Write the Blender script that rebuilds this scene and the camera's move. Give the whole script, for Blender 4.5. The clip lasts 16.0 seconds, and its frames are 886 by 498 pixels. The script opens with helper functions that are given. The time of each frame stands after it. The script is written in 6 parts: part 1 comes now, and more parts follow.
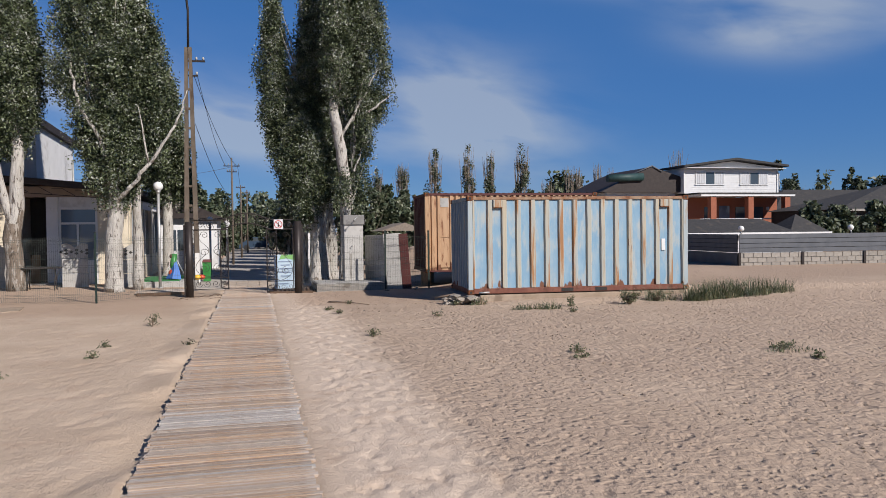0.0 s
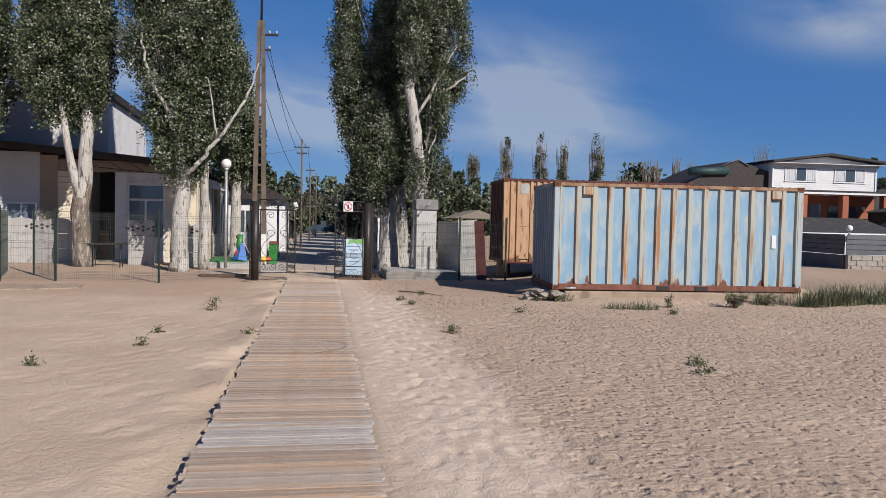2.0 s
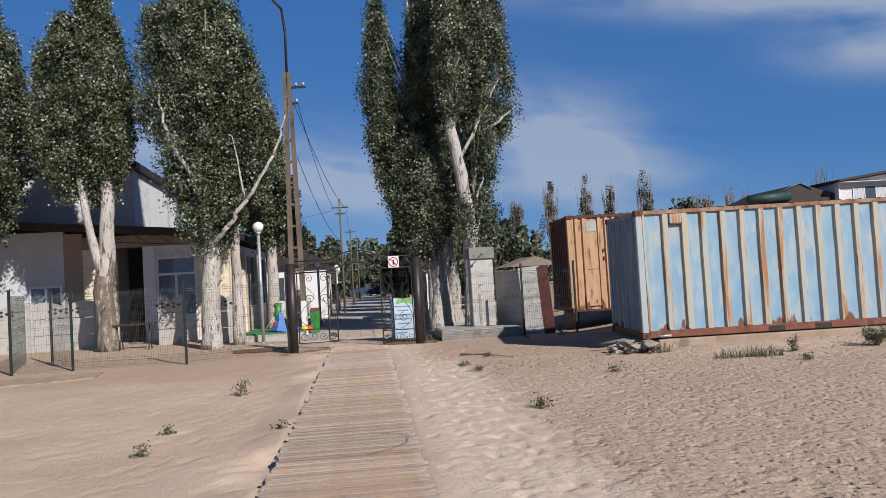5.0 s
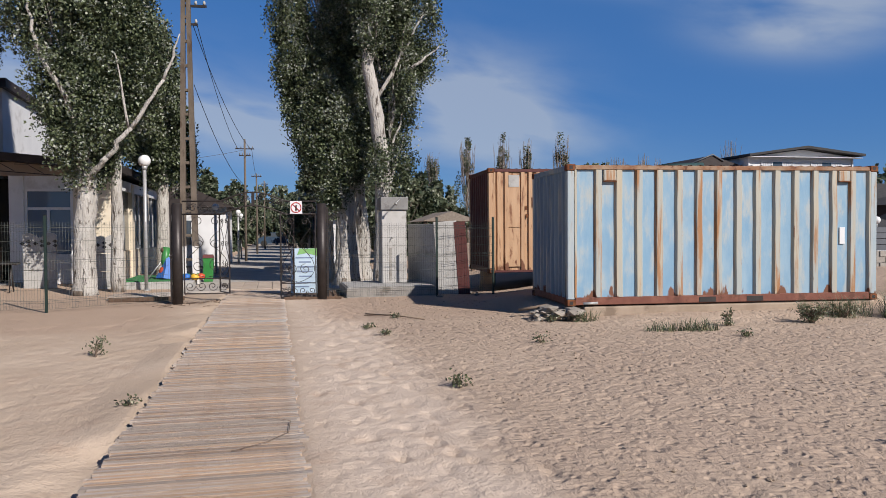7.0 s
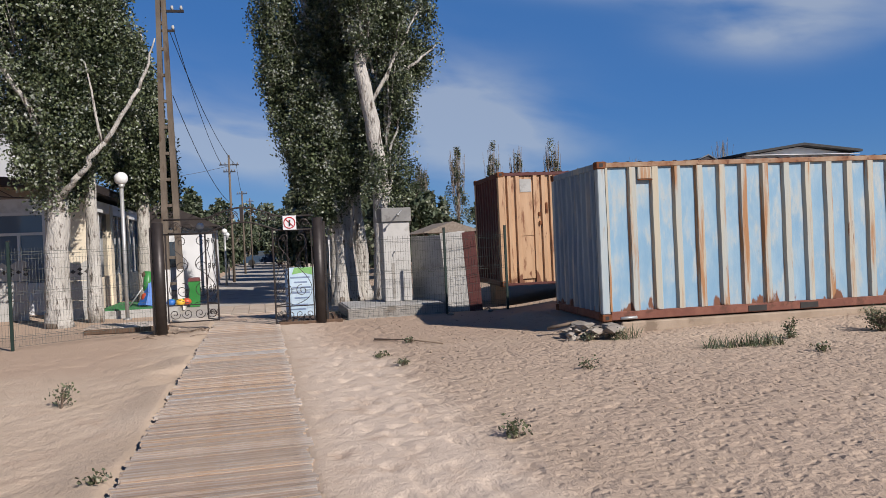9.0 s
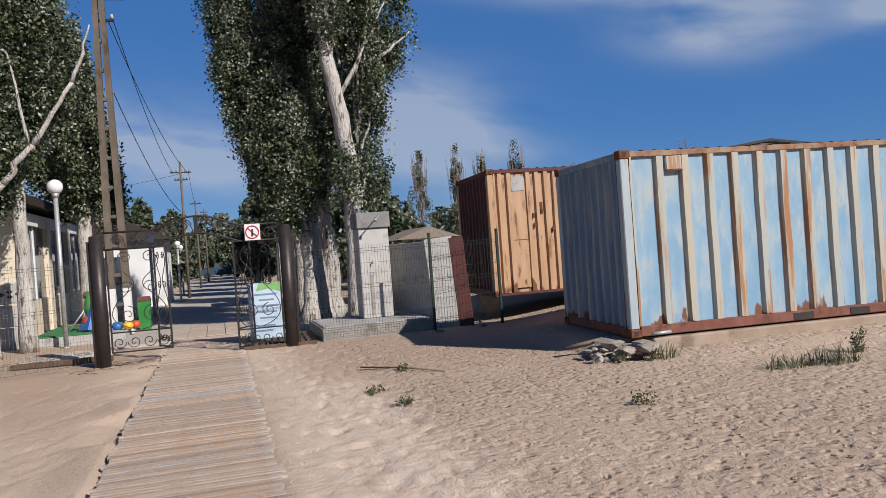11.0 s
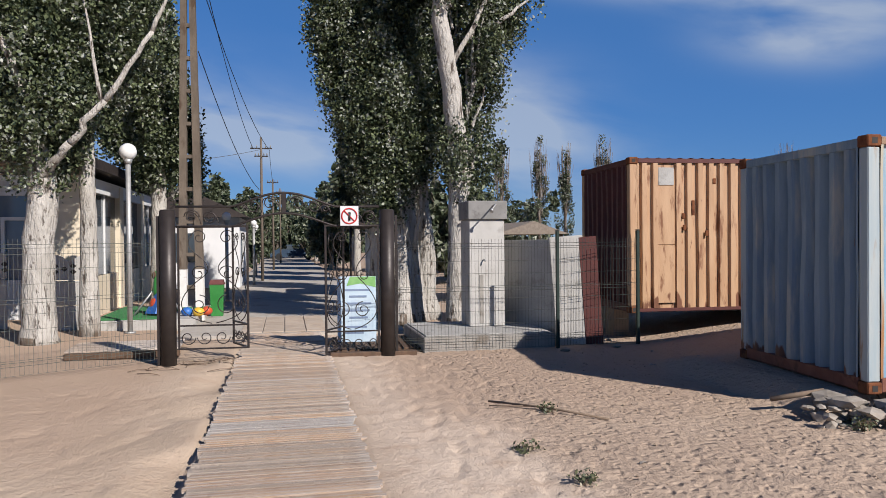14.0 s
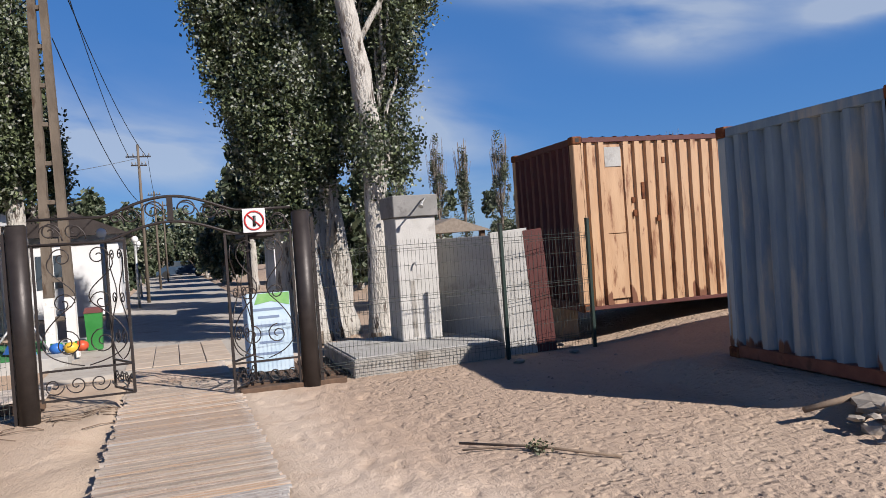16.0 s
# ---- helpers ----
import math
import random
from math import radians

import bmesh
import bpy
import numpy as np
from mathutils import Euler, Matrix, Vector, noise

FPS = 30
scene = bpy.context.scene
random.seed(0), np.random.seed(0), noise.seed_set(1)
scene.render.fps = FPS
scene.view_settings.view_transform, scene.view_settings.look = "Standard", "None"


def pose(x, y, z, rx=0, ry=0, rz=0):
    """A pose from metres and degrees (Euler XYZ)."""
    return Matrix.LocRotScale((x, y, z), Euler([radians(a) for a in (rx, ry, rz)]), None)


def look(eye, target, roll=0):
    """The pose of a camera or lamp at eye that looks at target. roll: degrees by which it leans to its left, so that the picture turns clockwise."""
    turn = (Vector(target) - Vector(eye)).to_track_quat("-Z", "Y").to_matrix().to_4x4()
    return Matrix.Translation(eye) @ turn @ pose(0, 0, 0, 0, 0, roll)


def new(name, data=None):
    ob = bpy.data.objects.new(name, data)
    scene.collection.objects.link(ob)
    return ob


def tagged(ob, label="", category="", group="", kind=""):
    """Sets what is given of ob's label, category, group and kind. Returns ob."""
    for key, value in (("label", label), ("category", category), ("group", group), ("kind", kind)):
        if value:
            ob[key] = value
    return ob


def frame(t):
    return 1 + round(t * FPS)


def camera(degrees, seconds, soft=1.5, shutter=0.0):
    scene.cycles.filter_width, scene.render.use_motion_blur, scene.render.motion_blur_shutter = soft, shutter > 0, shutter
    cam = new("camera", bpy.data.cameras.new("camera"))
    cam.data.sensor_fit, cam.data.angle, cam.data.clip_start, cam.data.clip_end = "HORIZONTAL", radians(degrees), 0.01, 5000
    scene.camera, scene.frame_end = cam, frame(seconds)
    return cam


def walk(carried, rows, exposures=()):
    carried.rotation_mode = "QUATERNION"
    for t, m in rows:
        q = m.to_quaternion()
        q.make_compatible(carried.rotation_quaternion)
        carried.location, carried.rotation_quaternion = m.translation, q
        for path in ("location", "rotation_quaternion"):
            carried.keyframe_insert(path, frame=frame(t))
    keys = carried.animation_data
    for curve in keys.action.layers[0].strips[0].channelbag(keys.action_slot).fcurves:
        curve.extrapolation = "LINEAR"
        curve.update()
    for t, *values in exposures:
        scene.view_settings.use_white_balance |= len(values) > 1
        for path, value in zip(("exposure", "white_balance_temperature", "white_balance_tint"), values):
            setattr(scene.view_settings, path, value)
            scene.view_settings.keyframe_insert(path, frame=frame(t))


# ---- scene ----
cam = camera(60.9, 16.0, soft=0.75)
PATH = [
    (0, (0.387, -0.425, 1.893), (0.873, 1.515, 1.844), -0.7),
    (0.5, (0.337, -0.077, 1.848), (0.679, 1.893, 1.81), -0.8),
    (1, (0.401, 0.316, 1.831), (0.821, 2.271, 1.793), -0.3),
    (1.5, (0.451, 0.846, 1.806), (0.79, 2.817, 1.776), 0.1),
    (2, (0.364, 1.269, 1.801), (0.683, 3.242, 1.725), 1.2),
    (2.5, (0.351, 1.727, 1.783), (0.608, 3.71, 1.727), 1.1),
    (3, (0.271, 2.057, 1.751), (0.35, 4.056, 1.754), 1.0),
    (3.5, (0.304, 2.483, 1.762), (0.413, 4.48, 1.786), -0.3),
    (3.7, (0.283, 2.636, 1.75), (0.41, 4.63, 1.838), -2.1),
    (5.8, (0.444, 4.698, 1.638), (0.775, 6.671, 1.676), -3.3),
    (6, (0.463, 4.853, 1.624), (0.98, 6.785, 1.612), -2.8),
    (6.5, (0.608, 5.34, 1.604), (1.165, 7.26, 1.539), -1.4),
    (7, (0.629, 5.684, 1.614), (1.065, 7.635, 1.562), -0.4),
    (7.5, (0.63, 6.092, 1.6), (1.067, 8.043, 1.55), -0.1),
    (8, (0.673, 6.59, 1.616), (1.116, 8.54, 1.592), -0.1),
    (8.2, (0.643, 6.768, 1.6), (1.074, 8.72, 1.582), -0.8),
    (10.3, (0.441, 8.655, 1.654), (0.982, 10.58, 1.63), -4.8),
    (10.5, (0.486, 8.964, 1.622), (1.054, 10.881, 1.606), -4.2),
    (11, (0.452, 9.376, 1.672), (1.03, 11.291, 1.66), -4.1),
    (11.5, (0.428, 9.84, 1.714), (1.035, 11.746, 1.701), -3.4),
    (12, (0.445, 10.34, 1.702), (1.106, 12.226, 1.629), -3.4),
    (12.5, (0.366, 10.753, 1.693), (1.023, 12.641, 1.61), -3.2),
    (13, (0.291, 11.164, 1.74), (0.953, 13.049, 1.657), -2.8),
    (13.5, (0.308, 11.618, 1.8), (0.818, 13.55, 1.732), -1.2),
    (14, (0.162, 12.068, 1.776), (0.572, 14.026, 1.751), -0.5),
    (14.5, (0.118, 12.506, 1.737), (0.537, 14.461, 1.72), -1.4),
    (15, (0.139, 13.02, 1.744), (0.555, 14.976, 1.743), -2.0),
    (15.5, (0.085, 13.519, 1.721), (0.702, 15.421, 1.702), -3.9),
    (16, (0.123, 13.979, 1.755), (0.801, 15.86, 1.728), -4.0),
]
EXPOSURES = [(0, 0.26), (9, 0.3), (13, 0.32), (14.4, 0.48), (16, 0.56)]
walk(cam, [(t, look(eye, target, roll)) for t, eye, target, roll in PATH], EXPOSURES)
# ---- world, sun and sky ----
SUN_TO = Vector((0.447, -0.692, 0.567)).normalized()
world = bpy.data.worlds.new("sky")
scene.world = world
world.use_nodes = True


def build_sky():
    nt = world.node_tree
    nt.nodes.clear()
    N, L = nt.nodes.new, nt.links.new
    out, bg, mix = N("ShaderNodeOutputWorld"), N("ShaderNodeBackground"), N("ShaderNodeMixRGB")
    sky = N("ShaderNodeTexSky")
    sky.sky_type = "NISHITA"
    sky.sun_disc = False
    sky.sun_elevation = math.asin(SUN_TO.z)
    sky.sun_rotation = math.atan2(SUN_TO.x, SUN_TO.y)
    sky.altitude, sky.air_density, sky.dust_density, sky.ozone_density = 1500, 1.0, 0.05, 6.0
    tc, sep = N("ShaderNodeTexCoord"), N("ShaderNodeSeparateXYZ")
    L(tc.outputs["Generated"], sep.inputs[0])

    def m(op, a, b=None):
        n = N("ShaderNodeMath")
        n.operation = op
        for k, v in enumerate((a, b)):
            if v is None:
                continue
            if isinstance(v, (int, float)):
                n.inputs[k].default_value = v
            else:
                L(v, n.inputs[k])
        return n.outputs[0]

    az, el = m("ARCTAN2", sep.outputs[0], sep.outputs[1]), sep.outputs[2]

    def blob(a0, e0, wa, we, slope=0.0):
        da = m("SUBTRACT", az, a0)
        de = m("SUBTRACT", m("SUBTRACT", el, e0), m("MULTIPLY", da, slope))
        d = m("ADD", m("POWER", m("ABSOLUTE", m("DIVIDE", da, wa)), 2.0), m("POWER", m("ABSOLUTE", m("DIVIDE", de, we)), 2.0))
        return m("POWER", 2.718, m("MULTIPLY", d, -1.0))

    comb = N("ShaderNodeCombineXYZ")
    L(m("MULTIPLY", az, 3.0), comb.inputs[0])
    L(m("ADD", m("MULTIPLY", el, 9.0), m("MULTIPLY", az, 1.5)), comb.inputs[1])
    no = N("ShaderNodeTexNoise")
    no.inputs["Scale"].default_value, no.inputs["Detail"].default_value, no.inputs["Roughness"].default_value = 1.7, 5, 0.5
    no.inputs["Distortion"].default_value = 0.25
    L(comb.outputs[0], no.inputs["Vector"])
    ramp = N("ShaderNodeMapRange")
    ramp.interpolation_type = "SMOOTHSTEP"
    ramp.inputs[1].default_value, ramp.inputs[2].default_value = 0.22, 0.70
    L(no.outputs["Fac"], ramp.inputs[0])
    total = blob(0.28, 0.15, 0.13, 0.07, -0.25)
    for b in (blob(0.62, 0.29, 0.32, 0.022, -0.15), blob(0.66, 0.235, 0.09, 0.03, -0.1), blob(0.86, 0.23, 0.06, 0.02, 0.1), blob(-0.02, 0.13, 0.16, 0.035, -0.1), blob(-0.35, 0.16, 0.25, 0.06), blob(1.6, 0.3, 0.5, 0.05), blob(-1.8, 0.25, 0.6, 0.06), blob(3.0, 0.3, 0.5, 0.07)):
        total = m("ADD", total, b)
    fac = m("MINIMUM", m("MULTIPLY", m("MULTIPLY", total, ramp.outputs[0]), 1.0), 0.55)
    L(fac, mix.inputs[0])
    hs = N("ShaderNodeHueSaturation")
    hs.inputs["Saturation"].default_value, hs.inputs["Hue"].default_value = 1.22, 0.509
    L(sky.outputs[0], hs.inputs["Color"])
    even = N("ShaderNodeMixRGB")  # thin haze that evens out the blue
    even.inputs[2].default_value = (0.86, 2.52, 6.3, 1)
    low_sky = N("ShaderNodeMapRange")
    for k, q in enumerate((0.33, 0.7, 0.6, 0.0)):
        low_sky.inputs[k + 1].default_value = q
    L(el, low_sky.inputs[0])
    L(low_sky.outputs[0], even.inputs[0])
    L(hs.outputs[0], even.inputs[1])
    L(even.outputs[0], mix.inputs[1])
    mix.inputs[2].default_value = (6.4, 7.0, 7.8, 1)
    L(mix.outputs[0], bg.inputs[0])
    bg.inputs[1].default_value = SKY_STRENGTH
    L(bg.outputs[0], out.inputs[0])


SKY_STRENGTH = 0.063
build_sky()
sun_lamp = new("sun", bpy.data.lights.new("sun", "SUN"))
sun_lamp.data.energy, sun_lamp.data.angle, sun_lamp.data.color = 5.0, radians(0.53), (1.0, 0.935, 0.89)
sun_lamp.matrix_world = look(SUN_TO * 40, (0, 0, 0))


# ---- materials ----
ALBEDO_SCALE = 0.81  # scale on surface colours; with exposure raised and sky lowered, shade reads deeper


def scaled_albedo(c):
    return tuple(ALBEDO_SCALE * v for v in c)


def surf(name, c1, c2, scale=4.0, rough=0.8, bump=0.2, bscale=60.0, metal=0.0, c3=None, c3_scale=1.0, c3_lo=0.55, c3_hi=0.65, stretch=(1, 1, 1), rand=0.0, dist=0.01, spec=0.4, foot_rust=None, spots=None, worn_ends=None):
    """Two colours mixed by noise, a third in worn patches, fine relief."""
    c1, c2, c3 = scaled_albedo(c1), scaled_albedo(c2), scaled_albedo(c3) if c3 else None
    ma = bpy.data.materials.new(name)
    ma.use_nodes = True
    nt = ma.node_tree
    N, L = nt.nodes.new, nt.links.new
    p = nt.nodes["Principled BSDF"]
    tc, mp = N("ShaderNodeTexCoord"), N("ShaderNodeMapping")
    mp.inputs["Scale"].default_value = stretch
    L(tc.outputs["Object"], mp.inputs[0])

    def noise_node(sc, detail=6, rough_=0.6):
        n = N("ShaderNodeTexNoise")
        n.inputs["Scale"].default_value, n.inputs["Detail"].default_value, n.inputs["Roughness"].default_value = sc, detail, rough_
        L(mp.outputs[0], n.inputs["Vector"])
        return n.outputs["Fac"]

    def ranged(v, lo, hi):
        r = N("ShaderNodeMapRange")
        r.interpolation_type = "SMOOTHSTEP"
        r.inputs[1].default_value, r.inputs[2].default_value = lo, hi
        L(v, r.inputs[0])
        return r.outputs[0]

    def mix(f, a, b):
        n = N("ShaderNodeMixRGB")
        L(f, n.inputs[0])
        for k, v in ((1, a), (2, b)):
            if isinstance(v, tuple):
                n.inputs[k].default_value = (*v, 1)
            else:
                L(v, n.inputs[k])
        return n.outputs[0]

    col = mix(ranged(noise_node(scale), 0.3, 0.7), c1, c2)
    if c3:
        col = mix(ranged(noise_node(c3_scale, 8, 0.65), c3_lo, c3_hi), col, c3)
    if foot_rust:
        sp, mu = N("ShaderNodeSeparateXYZ"), N("ShaderNodeMath")
        L(tc.outputs["Object"], sp.inputs[0])
        low_ = N("ShaderNodeMapRange")
        low_.inputs[1].default_value, low_.inputs[2].default_value, low_.inputs[3].default_value, low_.inputs[4].default_value = 0.15, 0.7, 0.155, -0.3
        L(sp.outputs[2], low_.inputs[0])
        mu.operation = "ADD"
        L(low_.outputs[0], mu.inputs[0])
        nz = N("ShaderNodeTexNoise")
        nz.inputs["Scale"].default_value, nz.inputs["Detail"].default_value = 3.0, 8
        run = N("ShaderNodeMapping")  # rust runs upright
        run.inputs["Scale"].default_value = (1.5, 1.5, 0.55)
        L(tc.outputs["Object"], run.inputs[0])
        L(run.outputs[0], nz.inputs["Vector"])
        L(nz.outputs["Fac"], mu.inputs[1])
        col = mix(ranged(mu.outputs[0], 0.66, 0.72), col, foot_rust)
    if spots:  # (colour, scale, threshold): small chips and streaks
        col = mix(ranged(noise_node(spots[1], 5, 0.7), spots[2], spots[2] + 0.05), col, spots[0])
    if worn_ends:  # greyed towards both ends of a board, with a ragged limit
        sx, ab, ad = N("ShaderNodeSeparateXYZ"), N("ShaderNodeMath"), N("ShaderNodeMath")
        L(tc.outputs["Object"], sx.inputs[0])
        ab.operation, ad.operation = "ABSOLUTE", "ADD"
        L(sx.outputs[0], ab.inputs[0])
        L(ab.outputs[0], ad.inputs[0])
        ra = N("ShaderNodeMapRange")
        ra.inputs[3].default_value, ra.inputs[4].default_value = -0.35, 0.35
        L(noise_node(1.3, 4), ra.inputs[0])
        L(ra.outputs[0], ad.inputs[1])
        col = mix(ranged(ad.outputs[0], 0.55, 0.85), col, worn_ends)
    if rand:
        oi, hsv = N("ShaderNodeObjectInfo"), N("ShaderNodeHueSaturation")
        r = N("ShaderNodeMapRange")
        r.inputs[3].default_value, r.inputs[4].default_value = 1 - rand, 1 + rand
        L(oi.outputs["Random"], r.inputs[0])
        L(r.outputs[0], hsv.inputs["Value"])
        L(col, hsv.inputs["Color"])
        col = hsv.outputs[0]
    L(col, p.inputs["Base Color"])
    p.inputs["Metallic"].default_value = metal
    p.inputs["Specular IOR Level"].default_value = spec
    rr = N("ShaderNodeMapRange")
    rr.inputs[3].default_value, rr.inputs[4].default_value = max(0.05, rough - 0.12), min(1, rough + 0.12)
    L(noise_node(scale * 3), rr.inputs[0])
    L(rr.outputs[0], p.inputs["Roughness"])
    if bump:
        b = N("ShaderNodeBump")
        b.inputs["Strength"].default_value, b.inputs["Distance"].default_value = bump, dist
        L(noise_node(bscale, 4), b.inputs["Height"])
        L(b.outputs[0], p.inputs["Normal"])
    return ma


def leafy(name, dark, light, pale):
    """Leaves whose tone differs from leaf to leaf and clump to clump, a few showing the pale underside, partly lit from
    behind.
    """
    ma = bpy.data.materials.new(name)
    ma.use_nodes = True
    nt = ma.node_tree
    N, L = nt.nodes.new, nt.links.new
    p = nt.nodes["Principled BSDF"]
    geo, ramp = N("ShaderNodeNewGeometry"), N("ShaderNodeValToRGB")
    e = ramp.color_ramp.elements
    e[0].position, e[0].color = 0.0, (*dark, 1)
    e[1].position, e[1].color = 0.70, (*light, 1)
    x = e.new(0.83)
    x.color = (*light, 1)
    # Pale tone: leaf undersides, and glints of sunlit leaves put into the colour.
    y = e.new(0.86)
    y.color = (*pale, 1)
    # Clump noise puts sunlit masses and dark voids of foliage into the colour.
    tc, tone, add = N("ShaderNodeTexCoord"), N("ShaderNodeTexNoise"), N("ShaderNodeMath")
    tone.inputs["Scale"].default_value, tone.inputs["Detail"].default_value = 1.9, 4
    L(tc.outputs["Object"], tone.inputs["Vector"])
    far_ = N("ShaderNodeMapRange")
    far_.inputs[1].default_value, far_.inputs[2].default_value, far_.inputs[3].default_value, far_.inputs[4].default_value = 0.38, 0.62, -0.6, 0.30
    L(tone.outputs["Fac"], far_.inputs[0])
    add.operation = "ADD"
    L(geo.outputs["Random Per Island"], add.inputs[0])
    L(far_.outputs[0], add.inputs[1])
    L(add.outputs[0], ramp.inputs[0])
    L(ramp.outputs[0], p.inputs["Base Color"])
    p.inputs["Roughness"].default_value = 0.47
    p.inputs["Specular IOR Level"].default_value = 0.5
    tr, mx = N("ShaderNodeBsdfTranslucent"), N("ShaderNodeMixShader")
    L(ramp.outputs[0], tr.inputs[0])
    mx.inputs[0].default_value = 0.12
    L(p.outputs[0], mx.inputs[1])
    L(tr.outputs[0], mx.inputs[2])
    L(mx.outputs[0], nt.nodes["Material Output"].inputs[0])
    return ma




def sand_material():
    """Dry trodden sand: tone drifting over metres, small pits and heel marks, fine grain."""
    ma = bpy.data.materials.new("sand")
    ma.use_nodes = True
    nt = ma.node_tree
    N, L = nt.nodes.new, nt.links.new
    p = nt.nodes["Principled BSDF"]
    tc = N("ShaderNodeTexCoord")

    def no(scale, detail=5, rough=0.6):
        n = N("ShaderNodeTexNoise")
        n.inputs["Scale"].default_value, n.inputs["Detail"].default_value, n.inputs["Roughness"].default_value = scale, detail, rough
        L(tc.outputs["Object"], n.inputs["Vector"])
        return n.outputs["Fac"]

    def rng_(v, lo, hi, a=0.0, b=1.0):
        r = N("ShaderNodeMapRange")
        r.interpolation_type = "SMOOTHSTEP"
        for k, q in enumerate((lo, hi, a, b)):
            r.inputs[k + 1].default_value = q
        L(v, r.inputs[0])
        return r.outputs[0]

    def mixc(f, a, b):
        n = N("ShaderNodeMixRGB")
        L(f, n.inputs[0])
        for k, v in ((1, a), (2, b)):
            if isinstance(v, tuple):
                n.inputs[k].default_value = (*scaled_albedo(v), 1)
            else:
                L(v, n.inputs[k])
        return n.outputs[0]

    def m(op, a, b):
        n = N("ShaderNodeMath")
        n.operation = op
        for k, v in ((0, a), (1, b)):
            if isinstance(v, (int, float)):
                n.inputs[k].default_value = v
            else:
                L(v, n.inputs[k])
        return n.outputs[0]

    sep = N("ShaderNodeSeparateXYZ")
    L(tc.outputs["Object"], sep.inputs[0])
    open_side = m("MULTIPLY", rng_(m("ADD", sep.outputs[0], m("MULTIPLY", no(0.9, 3), 1.0)), 2.4, 3.2), rng_(no(0.5, 2), 0.3, 0.6, 0.6, 1.0))
    pits = N("ShaderNodeTexVoronoi")
    pits.feature = "F1"
    pits.inputs["Scale"].default_value, pits.inputs["Randomness"].default_value = 3.6, 1.0
    warp = N("ShaderNodeMixRGB")
    warp.inputs[0].default_value = 0.12
    wn = N("ShaderNodeTexNoise")
    wn.inputs["Scale"].default_value = 4.0
    L(tc.outputs["Object"], wn.inputs["Vector"])
    L(tc.outputs["Object"], warp.inputs[1])
    L(wn.outputs["Color"], warp.inputs[2])
    L(warp.outputs[0], pits.inputs["Vector"])
    col = mixc(rng_(no(0.6), 0.3, 0.7), (0.515, 0.398, 0.293), (0.61, 0.482, 0.364))
    strip = m("MULTIPLY", rng_(sep.outputs[0], 0.6, 1.3), rng_(m("ADD", sep.outputs[0], m("MULTIPLY", no(0.8, 3), 1.6)), 3.6, 2.6))
    col = mixc(m("MULTIPLY", strip, 0.85), col, (0.665, 0.54, 0.43))
    soil = m("MULTIPLY", rng_(m("ADD", sep.outputs[1], m("MULTIPLY", no(0.5, 4), 4.0)), 19.5, 22.5), rng_(m("ADD", m("ABSOLUTE", sep.outputs[0], 0.0), 0.0), 0.9, 2.0))
    col = mixc(m("MULTIPLY", soil, 0.75), col, (0.45, 0.325, 0.235))
    col = mixc(m("MULTIPLY", rng_(no(2.4, 8), 0.48, 0.75), 0.7), col, (0.49, 0.36, 0.26))
    col = mixc(m("MULTIPLY", open_side, 0.7), col, (0.465, 0.352, 0.265))
    specks = rng_(no(55.0, 2), 0.66, 0.72)
    col = mixc(m("MULTIPLY", specks, 0.45), col, (0.26, 0.20, 0.15))
    L(col, p.inputs["Base Color"])
    p.inputs["Roughness"].default_value = 0.97
    p.inputs["Specular IOR Level"].default_value = 0.08
    fine = N("ShaderNodeTexVoronoi")
    fine.inputs["Scale"].default_value = 11.0
    L(warp.outputs[0], fine.inputs["Vector"])
    deep = m("MULTIPLY", rng_(pits.outputs["Distance"], 0.0, 0.42, 1.0, 0.0), m("ADD", m("MULTIPLY", open_side, 0.020), 0.003))
    small = m("MULTIPLY", rng_(fine.outputs["Distance"], 0.0, 0.45, 1.0, 0.0), m("ADD", m("MULTIPLY", open_side, 0.019), 0.003))
    hgt = m("SUBTRACT", m("MULTIPLY", no(9.0, 6), m("ADD", m("MULTIPLY", open_side, 0.026), 0.016)), m("ADD", deep, small))
    hgt = m("ADD", hgt, m("ADD", m("MULTIPLY", no(60.0, 3), 0.009), m("MULTIPLY", no(22.0, 4), 0.012)))
    bu = N("ShaderNodeBump")
    bu.inputs["Strength"].default_value, bu.inputs["Distance"].default_value = 1.0, 1.0
    L(hgt, bu.inputs["Height"])
    L(bu.outputs[0], p.inputs["Normal"])
    return ma


SAND = sand_material()
PLANKS = [surf(n, a, b, 1.6, 0.85, 0.8, 26.0, c3=c, c3_scale=1.0, c3_lo=0.46, c3_hi=0.62, stretch=(1.6, 22, 22), rand=r, dist=0.007, spec=0.2, spots=((0.25, 0.175, 0.125), 1.5, 0.60), worn_ends=w) for n, a, b, c, r, w in (
    ("tan_weathered_plank", (0.45, 0.325, 0.23), (0.57, 0.43, 0.315), (0.52, 0.44, 0.37), 0.2, (0.46, 0.395, 0.335)),
    ("brown_weathered_plank", (0.40, 0.275, 0.19), (0.53, 0.39, 0.285), (0.49, 0.41, 0.345), 0.2, (0.43, 0.365, 0.305)),
    ("greyed_plank", (0.43, 0.35, 0.28), (0.54, 0.455, 0.375), (0.50, 0.385, 0.29), 0.2, (0.46, 0.40, 0.345)),
    ("bleached_plank", (0.50, 0.45, 0.40), (0.60, 0.55, 0.50), (0.45, 0.38, 0.32), 0.12, (0.50, 0.47, 0.43)),
    ("warm_tan_plank", (0.53, 0.345, 0.22), (0.63, 0.445, 0.30), (0.56, 0.46, 0.37), 0.14, (0.48, 0.41, 0.345)))]
